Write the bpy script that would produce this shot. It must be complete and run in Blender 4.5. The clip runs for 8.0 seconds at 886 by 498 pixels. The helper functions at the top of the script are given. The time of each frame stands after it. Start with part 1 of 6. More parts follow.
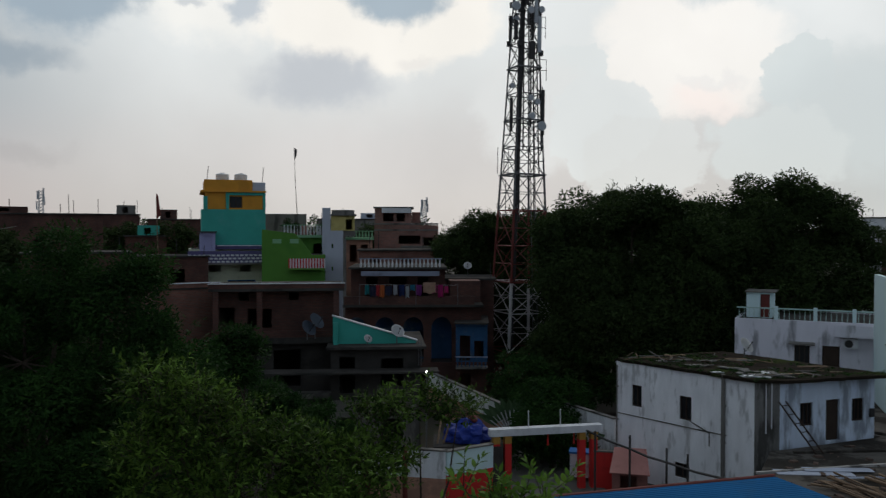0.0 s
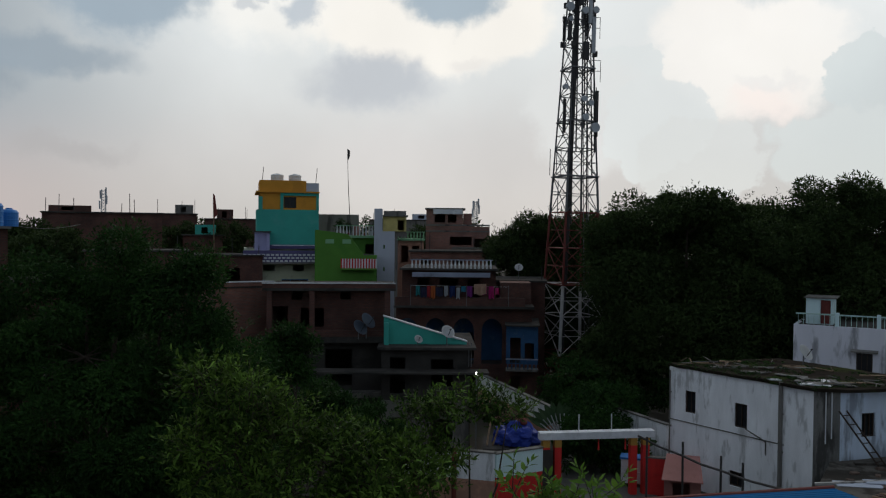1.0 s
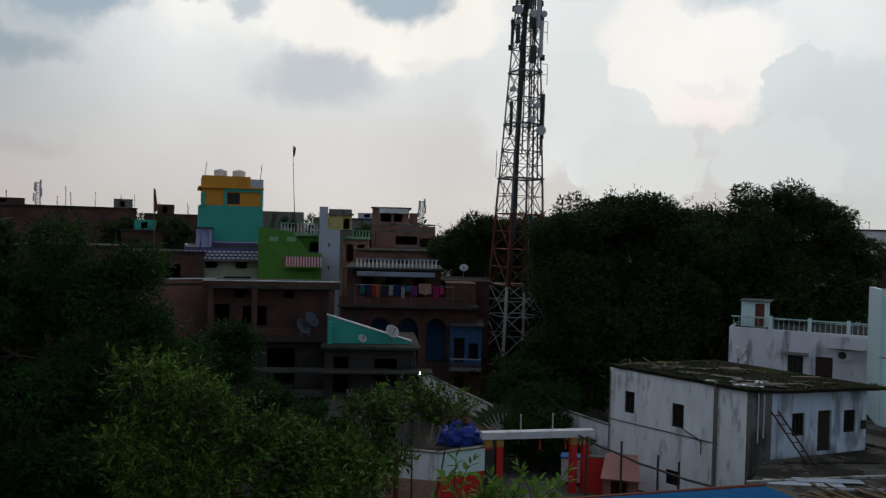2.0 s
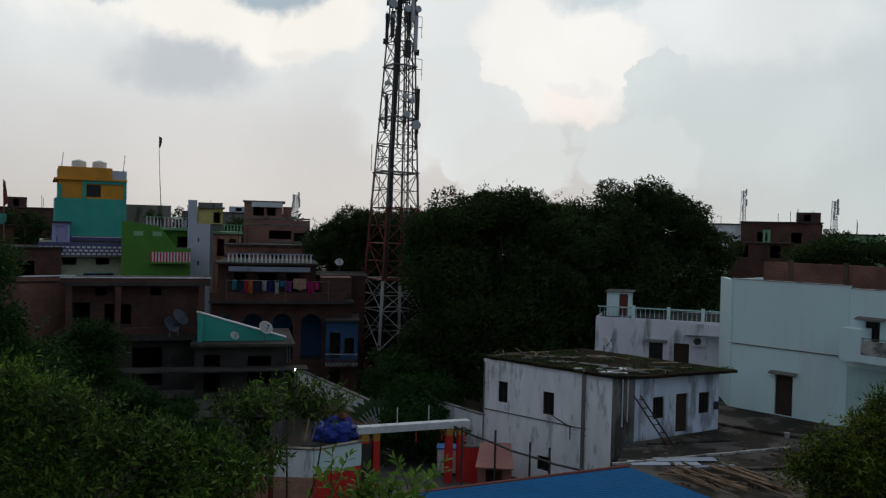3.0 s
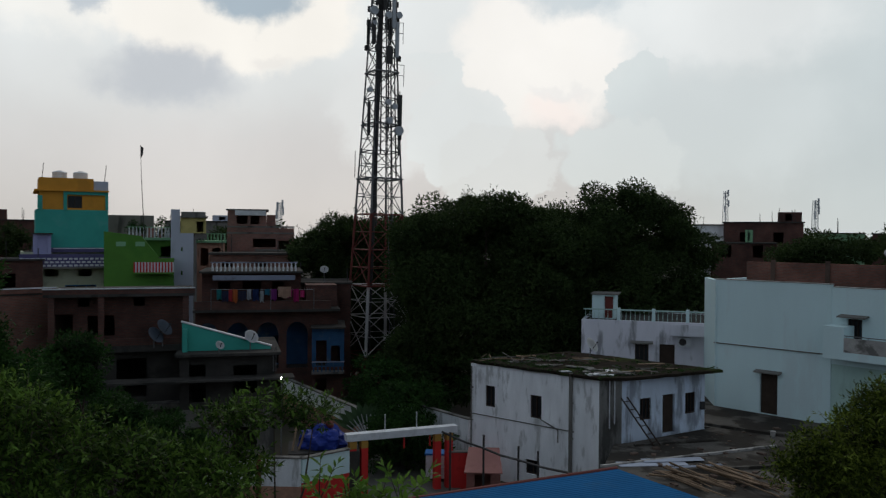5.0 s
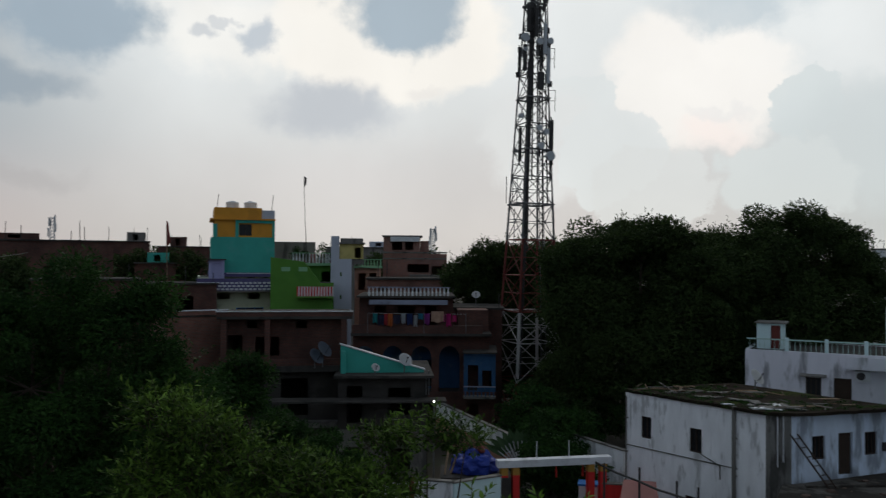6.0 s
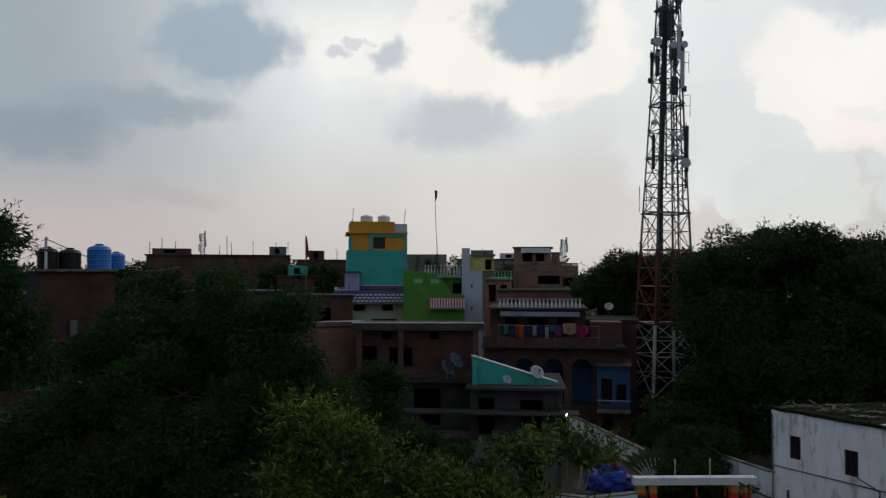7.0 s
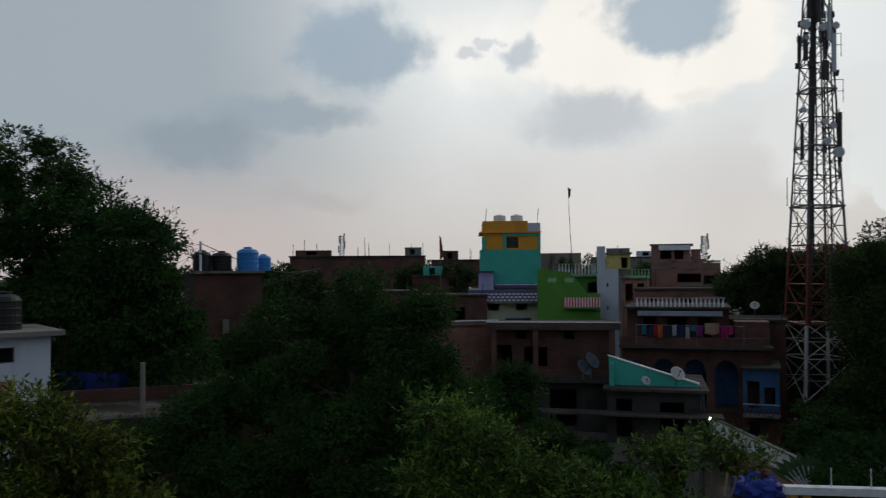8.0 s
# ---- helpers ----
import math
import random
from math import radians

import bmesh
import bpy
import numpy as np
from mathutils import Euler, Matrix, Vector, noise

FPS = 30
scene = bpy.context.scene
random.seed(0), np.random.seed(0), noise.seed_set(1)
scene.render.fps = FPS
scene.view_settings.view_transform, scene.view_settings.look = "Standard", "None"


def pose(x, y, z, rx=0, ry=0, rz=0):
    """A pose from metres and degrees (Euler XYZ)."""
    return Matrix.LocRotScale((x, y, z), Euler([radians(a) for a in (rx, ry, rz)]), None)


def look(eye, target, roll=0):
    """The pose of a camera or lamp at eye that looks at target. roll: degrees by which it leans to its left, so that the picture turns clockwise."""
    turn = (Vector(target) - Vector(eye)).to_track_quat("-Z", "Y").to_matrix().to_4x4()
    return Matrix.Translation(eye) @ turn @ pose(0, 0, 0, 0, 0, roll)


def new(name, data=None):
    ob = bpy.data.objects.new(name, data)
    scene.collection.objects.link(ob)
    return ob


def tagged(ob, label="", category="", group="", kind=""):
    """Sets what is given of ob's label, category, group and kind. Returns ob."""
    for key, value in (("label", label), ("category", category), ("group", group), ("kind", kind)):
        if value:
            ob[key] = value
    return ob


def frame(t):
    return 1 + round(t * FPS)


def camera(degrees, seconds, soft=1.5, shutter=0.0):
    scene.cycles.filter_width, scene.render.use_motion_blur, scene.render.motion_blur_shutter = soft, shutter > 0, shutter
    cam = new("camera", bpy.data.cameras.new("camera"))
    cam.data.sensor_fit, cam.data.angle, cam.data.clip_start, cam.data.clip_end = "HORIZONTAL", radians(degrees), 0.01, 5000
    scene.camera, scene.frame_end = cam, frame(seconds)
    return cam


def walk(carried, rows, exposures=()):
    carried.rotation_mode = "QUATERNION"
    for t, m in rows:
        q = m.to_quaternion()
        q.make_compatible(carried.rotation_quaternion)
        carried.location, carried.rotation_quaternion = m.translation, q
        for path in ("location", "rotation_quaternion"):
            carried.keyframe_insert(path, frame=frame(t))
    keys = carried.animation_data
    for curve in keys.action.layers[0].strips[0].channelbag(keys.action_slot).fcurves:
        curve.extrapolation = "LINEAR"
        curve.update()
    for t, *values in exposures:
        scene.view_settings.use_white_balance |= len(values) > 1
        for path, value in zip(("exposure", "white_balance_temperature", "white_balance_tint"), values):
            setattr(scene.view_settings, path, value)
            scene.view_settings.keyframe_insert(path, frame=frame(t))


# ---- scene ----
cam = camera(58.1, 8.0, soft=1.2, shutter=0.25)
EYE = 13.2
# seconds, yaw, pitch, roll: the camera turns on a rooftop
ROWS = [
    (0.0, -0.13, -1.24, -0.05),
    (0.5, 3.27, -1.29, -0.29),
    (1.0, 3.55, -1.16, -0.52),
    (1.2, 3.09, -1.17, -0.64),
    (2.3, -3.07, -1.07, -1.58),
    (2.5, -5.44, -1.23, -1.54),
    (3.0, -9.26, -1.32, -1.38),
    (3.5, -11.26, -1.56, -1.23),
    (4.0, -12.45, -1.74, -1.03),
    (4.2, -12.55, -1.73, -0.98),
    (5.3, -8.14, -0.61, -0.34),
    (5.5, -6.11, -0.44, -0.40),
    (6.0, 0.48, 0.83, -0.39),
    (6.5, 5.47, 1.25, -0.28),
    (7.0, 9.83, 1.63, -0.04),
    (7.5, 14.20, 1.87, 0.19),
    (8.0, 19.40, 1.62, 0.46),
]
walk(cam, [(t, pose(0, 0, EYE, 90 + pitch, roll, yaw)) for t, yaw, pitch, roll in ROWS])

# ---- world and light: a heavy evening sky, the sun behind cloud ahead ----
world = bpy.data.worlds.new("evening_sky")
scene.world = world
world.use_nodes = True
wn, wl = world.node_tree.nodes, world.node_tree.links
wn.clear()


def wmath(op, a, b=None, c=None, clamp=False):
    n = wn.new("ShaderNodeMath")
    n.operation, n.use_clamp = op, clamp
    for i, v in enumerate((a, b, c)):
        if v is None:
            continue
        if isinstance(v, (int, float)):
            n.inputs[i].default_value = v
        else:
            wl.new(v, n.inputs[i])
    return n.outputs[0]


def wmix(fac, a, b):
    n = wn.new("ShaderNodeMix")
    n.data_type = "RGBA"
    wl.new(fac, n.inputs["Factor"])
    for s, v in ((n.inputs[6], a), (n.inputs[7], b)):
        if isinstance(v, tuple):
            s.default_value = (*v, 1)
        else:
            wl.new(v, s)
    return n.outputs[2]


def wsmooth(v, lo, hi, a=0.0, b=1.0):
    n = wn.new("ShaderNodeMapRange")
    n.interpolation_type = "SMOOTHSTEP"
    wl.new(v, n.inputs[0])
    for i, k in enumerate((lo, hi, a, b)):
        n.inputs[i + 1].default_value = k
    return n.outputs[0]


coords = wn.new("ShaderNodeTexCoord")
sep = wn.new("ShaderNodeSeparateXYZ")
wl.new(coords.outputs["Generated"], sep.inputs[0])
azim = wmath("MULTIPLY", wmath("ARCTAN2", sep.outputs[0], sep.outputs[1]), 57.2958)
elev = wmath("MULTIPLY", wmath("ARCSINE", sep.outputs[2]), 57.2958)


def wnoise(scale, detail, rough=0.55):
    n = wn.new("ShaderNodeTexNoise")
    n.inputs["Scale"].default_value, n.inputs["Detail"].default_value, n.inputs["Roughness"].default_value = scale, detail, rough
    wl.new(coords.outputs["Generated"], n.inputs["Vector"])
    s = wn.new("ShaderNodeSeparateColor")
    wl.new(n.outputs["Color"], s.inputs[0])
    return s.outputs


rag, fray = wnoise(14.0, 3.0, 0.5), wnoise(42.0, 7.0, 0.62)
AZ = wmath("ADD", azim, wmath("MULTIPLY", wmath("SUBTRACT", rag[0], 0.5), 5.0))
AZ = wmath("ADD", AZ, wmath("MULTIPLY", wmath("SUBTRACT", fray[0], 0.5), 2.4))
EL = wmath("ADD", elev, wmath("MULTIPLY", wmath("SUBTRACT", rag[1], 0.5), 3.6))
EL = wmath("ADD", EL, wmath("MULTIPLY", wmath("SUBTRACT", fray[1], 0.5), 2.0))


def blob(az, el, ra, re, lo=1.15, hi=0.55):
    u = wmath("DIVIDE", wmath("SUBTRACT", AZ, az), ra)
    v = wmath("DIVIDE", wmath("SUBTRACT", EL, el), re)
    return wsmooth(wmath("SQRT", wmath("ADD", wmath("MULTIPLY", u, u), wmath("MULTIPLY", v, v))), lo, hi)


sky = wn.new("ShaderNodeTexSky")
sky.sky_type, sky.sun_disc = "NISHITA", False
sky.sun_elevation, sky.sun_rotation = radians(40), radians(8)
sky_col = wn.new("ShaderNodeMix")
sky_col.data_type, sky_col.blend_type = "RGBA", "MULTIPLY"
sky_col.inputs["Factor"].default_value = 1
wl.new(sky.outputs[0], sky_col.inputs[6])
sky_col.inputs[7].default_value = (0.004, 0.004, 0.004, 1)
# cloud deck: warm and pale low down ahead, cooler and greyer higher up and to the sides
deck = wmix(wsmooth(elev, 0.0, 16.0), (0.50, 0.487, 0.475), (0.70, 0.725, 0.72))
deck = wmix(wsmooth(azim, -17.0, -38.0, 0.0, 0.92), deck, wmix(wsmooth(elev, 2.0, 10.0), (0.46, 0.40, 0.395), (0.255, 0.30, 0.335)))
deck = wmix(wsmooth(azim, 16.0, 40.0, 0.0, 0.85), deck, (0.475, 0.53, 0.54))
# overhead and behind the camera the evening sky is darker
deck = wmix(wsmooth(elev, 22.0, 60.0, 0.0, 0.8), deck, (0.28, 0.33, 0.38))
deck = wmix(wsmooth(sep.outputs[1], 0.45, -0.4), deck, (0.24, 0.285, 0.335))

# bearing, elevation, half-width, half-height (degrees), amount, colour, outer and inner edge
CLOUDS = [
    (-4.5, 15.6, 9.5, 4.8, 0.85, (0.875, 0.835, 0.765), 1.05, 0.8),
    (-16.0, 15.6, 6.0, 3.0, 0.7, (0.84, 0.82, 0.77), 1.25, 0.55),
    (-2.0, 4.0, 24.0, 4.8, 0.6, (0.59, 0.562, 0.55), 1.3, 0.3),
    (17.0, 12.6, 6.6, 5.4, 0.85, (0.845, 0.815, 0.77), 1.06, 0.75),
    (18.2, 8.8, 2.8, 1.6, 0.7, (0.84, 0.745, 0.70), 1.2, 0.4),
    (30.0, 14.5, 9.0, 3.5, 0.6, (0.76, 0.77, 0.76), 1.3, 0.4),
    (9.3, 11.0, 2.6, 2.4, 0.95, (0.66, 0.69, 0.685), 1.03, 0.94),
    (7.0, 8.4, 4.6, 4.4, 0.75, (0.67, 0.68, 0.67), 1.08, 0.75),
    (10.8, 7.3, 4.0, 3.4, 0.9, (0.66, 0.685, 0.68), 1.03, 0.93),
    (14.0, 5.0, 4.4, 3.0, 0.85, (0.64, 0.655, 0.645), 1.04, 0.9),
    (24.4, 10.6, 3.0, 2.4, 0.9, (0.59, 0.635, 0.635), 1.03, 0.93),
    (29.5, 7.4, 8.0, 4.4, 0.85, (0.57, 0.612, 0.615), 1.25, 0.5),
    (22.8, 5.8, 4.6, 2.8, 0.85, (0.61, 0.645, 0.64), 1.05, 0.85),
    (18.5, 10.2, 2.6, 0.5, 0.35, (0.66, 0.66, 0.66), 1.2, 0.4),
    (20.0, 17.2, 6.0, 1.6, 0.75, (0.45, 0.52, 0.56), 1.3, 0.4),
    (-8.8, 10.4, 4.6, 1.9, 0.8, (0.45, 0.475, 0.51), 1.3, 0.35),
    (-1.6, 12.2, 1.7, 0.6, 0.4, (0.66, 0.64, 0.62), 1.3, 0.4),
    (-13.2, 15.4, 1.7, 1.4, 0.85, (0.43, 0.48, 0.53), 1.2, 0.5),
    (-17.6, 15.5, 1.5, 0.55, 0.7, (0.47, 0.50, 0.53), 1.2, 0.5),
    (-16.0, 16.2, 1.0, 0.4, 0.6, (0.47, 0.50, 0.53), 1.2, 0.5),
    (-25.2, 15.6, 4.7, 3.7, 0.95, (0.30, 0.37, 0.43), 1.12, 0.6),
    (-3.6, 17.4, 4.6, 2.9, 0.97, (0.335, 0.41, 0.47), 1.1, 0.62),
    (-31.0, 10.9, 6.6, 1.5, 0.8, (0.27, 0.325, 0.375), 1.3, 0.4),
    (-36.5, 8.9, 4.6, 2.0, 0.8, (0.225, 0.27, 0.315), 1.3, 0.4),
    (-28.5, 5.2, 3.5, 0.9, 0.5, (0.40, 0.385, 0.385), 1.3, 0.3),
]

cover = deck
for az, el, ra, re, amount, col, lo, hi in CLOUDS:
    m = wmath("MULTIPLY", blob(az, el, ra, re, lo, hi), amount)
    cover = wmix(m, cover, col)
fine = wnoise(3.5, 5.0, 0.5)
shade = wsmooth(fine[2], 0.3, 0.7, 0.93, 1.05)
tone = wn.new("ShaderNodeMix")
tone.data_type, tone.blend_type = "RGBA", "MULTIPLY"
tone.inputs["Factor"].default_value = 1
wl.new(cover, tone.inputs[6])
wl.new(shade, tone.inputs[7])
total = wn.new("ShaderNodeMix")
total.data_type, total.blend_type = "RGBA", "ADD"
total.inputs["Factor"].default_value = 1
wl.new(tone.outputs[2], total.inputs[6])
wl.new(sky_col.outputs[2], total.inputs[7])
background = wn.new("ShaderNodeBackground")
background.inputs["Strength"].default_value = 1.0
wl.new(total.outputs[2], background.inputs[0])
wl.new(background.outputs[0], wn.new("ShaderNodeOutputWorld").inputs[0])

sun = new("sun", bpy.data.lights.new("sun", "SUN"))
sun.data.energy, sun.data.angle, sun.data.color = 0.5, radians(25), (1.0, 0.93, 0.85)
sun.matrix_world = look((0, 0, 60), Vector((0, 0, 60)) - Vector((math.sin(radians(8)) * math.cos(radians(40)), math.cos(radians(8)) * math.cos(radians(40)), math.sin(radians(40)))))
scene.view_settings.exposure = 0.15


# ---- materials ----
def mat(name, col, rough=0.85, var=0.25, scale=1.2, stain=None, stain_amt=0.0, stain_scale=0.35, bump=0.3, metal=0.0, fine=18.0, streak=False, random_tint=0.0, stain_cut=0.58, spec=0.25):
    """Painted or raw surface: colour with grain at two scales, stains with ragged edges, fine relief."""
    m = bpy.data.materials.new(name)
    m.use_nodes = True
    nt = m.node_tree
    n, l = nt.nodes, nt.links
    b = n["Principled BSDF"]
    b.inputs["Roughness"].default_value, b.inputs["Metallic"].default_value = rough, metal
    b.inputs["Specular IOR Level"].default_value = spec
    tc = n.new("ShaderNodeTexCoord")
    mp = n.new("ShaderNodeMapping")
    mp.inputs["Scale"].default_value = (1, 1, 0.25) if streak else (1, 1, 1)
    l.new(tc.outputs["Object"], mp.inputs[0])

    def noi(s, d, vec):
        k = n.new("ShaderNodeTexNoise")
        k.inputs["Scale"].default_value, k.inputs["Detail"].default_value, k.inputs["Roughness"].default_value = s, d, 0.6
        l.new(vec, k.inputs["Vector"])
        return k.outputs["Fac"]

    big, small = noi(scale, 4, mp.outputs[0]), noi(fine, 3, tc.outputs["Object"])
    r1 = n.new("ShaderNodeMapRange")
    l.new(big, r1.inputs[0])
    for i, v in enumerate((0.25, 0.75, 1 - var, 1 + var * 0.6)):
        r1.inputs[i + 1].default_value = v
    r2 = n.new("ShaderNodeMapRange")
    l.new(small, r2.inputs[0])
    for i, v in enumerate((0.25, 0.75, 1 - var * 0.4, 1 + var * 0.4)):
        r2.inputs[i + 1].default_value = v
    mul = n.new("ShaderNodeMath")
    mul.operation = "MULTIPLY"
    l.new(r1.outputs[0], mul.inputs[0])
    l.new(r2.outputs[0], mul.inputs[1])
    last = mul.outputs[0]
    if random_tint:
        oi = n.new("ShaderNodeObjectInfo")
        r3 = n.new("ShaderNodeMapRange")
        l.new(oi.outputs["Random"], r3.inputs[0])
        r3.inputs[3].default_value, r3.inputs[4].default_value = 1 - random_tint, 1 + random_tint
        m2 = n.new("ShaderNodeMath")
        m2.operation = "MULTIPLY"
        l.new(last, m2.inputs[0])
        l.new(r3.outputs[0], m2.inputs[1])
        last = m2.outputs[0]
    mixc = n.new("ShaderNodeMix")
    mixc.data_type, mixc.blend_type = "RGBA", "MULTIPLY"
    mixc.inputs["Factor"].default_value = 1
    mixc.inputs[6].default_value = (*col, 1)
    l.new(last, mixc.inputs[7])
    out = mixc.outputs[2]
    if stain:
        st = noi(stain_scale, 8, mp.outputs[0])
        r4 = n.new("ShaderNodeMapRange")
        r4.interpolation_type = "SMOOTHSTEP"
        l.new(st, r4.inputs[0])
        for i, v in enumerate((stain_cut - 0.05, stain_cut + 0.05, 0.0, stain_amt)):
            r4.inputs[i + 1].default_value = v
        mx = n.new("ShaderNodeMix")
        mx.data_type = "RGBA"
        l.new(r4.outputs[0], mx.inputs["Factor"])
        l.new(out, mx.inputs[6])
        mx.inputs[7].default_value = (*stain, 1)
        out = mx.outputs[2]
    l.new(out, b.inputs["Base Color"])
    if bump:
        bp = n.new("ShaderNodeBump")
        bp.inputs["Strength"].default_value, bp.inputs["Distance"].default_value = bump, 0.02
        l.new(small, bp.inputs["Height"])
        l.new(bp.outputs[0], b.inputs["Normal"])
    return m


def brick_mat(name, c1, c2, mortar, rough=0.9, dirt=0.5):
    m = bpy.data.materials.new(name)
    m.use_nodes = True
    n, l = m.node_tree.nodes, m.node_tree.links
    b = n["Principled BSDF"]
    b.inputs["Roughness"].default_value = rough
    tc = n.new("ShaderNodeTexCoord")
    s = n.new("ShaderNodeSeparateXYZ")
    l.new(tc.outputs["Object"], s.inputs[0])
    add = n.new("ShaderNodeMath")
    l.new(s.outputs[0], add.inputs[0])
    l.new(s.outputs[1], add.inputs[1])
    cb = n.new("ShaderNodeCombineXYZ")
    l.new(add.outputs[0], cb.inputs[0])
    l.new(s.outputs[2], cb.inputs[1])
    t = n.new("ShaderNodeTexBrick")
    l.new(cb.outputs[0], t.inputs["Vector"])
    t.inputs["Color1"].default_value, t.inputs["Color2"].default_value, t.inputs["Mortar"].default_value = (*c1, 1), (*c2, 1), (*mortar, 1)
    t.inputs["Scale"].default_value, t.inputs["Mortar Size"].default_value = 1.0, 0.012
    t.inputs["Brick Width"].default_value, t.inputs["Row Height"].default_value = 0.24, 0.085
    k = n.new("ShaderNodeTexNoise")
    k.inputs["Scale"].default_value, k.inputs["Detail"].default_value = 0.6, 7
    l.new(tc.outputs["Object"], k.inputs["Vector"])
    r = n.new("ShaderNodeMapRange")
    l.new(k.outputs["Fac"], r.inputs[0])
    for i, v in enumerate((0.3, 0.7, 1 - dirt, 1.15)):
        r.inputs[i + 1].default_value = v
    mx = n.new("ShaderNodeMix")
    mx.data_type, mx.blend_type = "RGBA", "MULTIPLY"
    mx.inputs["Factor"].default_value = 1
    l.new(t.outputs["Color"], mx.inputs[6])
    l.new(r.outputs[0], mx.inputs[7])
    l.new(mx.outputs[2], b.inputs["Base Color"])
    bp = n.new("ShaderNodeBump")
    bp.inputs["Strength"].default_value, bp.inputs["Distance"].default_value = 0.5, 0.02
    l.new(t.outputs["Fac"], bp.inputs["Height"])
    bp.invert = True
    l.new(bp.outputs[0], b.inputs["Normal"])
    return m


def leaf_mat(name, col, col2, translucent=0.25, rough=0.55, bias=1.0):
    m = bpy.data.materials.new(name)
    m.use_nodes = True
    n, l = m.node_tree.nodes, m.node_tree.links
    b = n["Principled BSDF"]
    b.inputs["Roughness"].default_value = rough
    b.inputs["Specular IOR Level"].default_value = 0.05
    g = n.new("ShaderNodeNewGeometry")
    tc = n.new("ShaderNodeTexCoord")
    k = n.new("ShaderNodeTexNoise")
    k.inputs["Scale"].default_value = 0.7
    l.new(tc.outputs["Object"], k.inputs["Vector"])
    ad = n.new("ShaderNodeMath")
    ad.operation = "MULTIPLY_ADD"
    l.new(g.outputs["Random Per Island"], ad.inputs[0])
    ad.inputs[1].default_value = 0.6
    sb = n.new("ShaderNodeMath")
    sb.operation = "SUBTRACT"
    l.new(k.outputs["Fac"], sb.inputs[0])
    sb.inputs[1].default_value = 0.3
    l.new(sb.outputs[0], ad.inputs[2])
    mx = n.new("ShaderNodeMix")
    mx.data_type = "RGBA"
    # a high power leaves most leaves dark and few bright
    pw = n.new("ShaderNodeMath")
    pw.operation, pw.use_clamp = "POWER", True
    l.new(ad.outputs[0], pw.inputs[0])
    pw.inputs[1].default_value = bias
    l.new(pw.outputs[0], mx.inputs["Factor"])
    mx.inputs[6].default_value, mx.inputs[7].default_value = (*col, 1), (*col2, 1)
    l.new(mx.outputs[2], b.inputs["Base Color"])
    tr = n.new("ShaderNodeBsdfTranslucent")
    l.new(mx.outputs[2], tr.inputs["Color"])
    ms = n.new("ShaderNodeMixShader")
    ms.inputs[0].default_value = translucent
    l.new(b.outputs[0], ms.inputs[1])
    l.new(tr.outputs[0], ms.inputs[2])
    l.new(ms.outputs[0], n["Material Output"].inputs["Surface"])
    return m


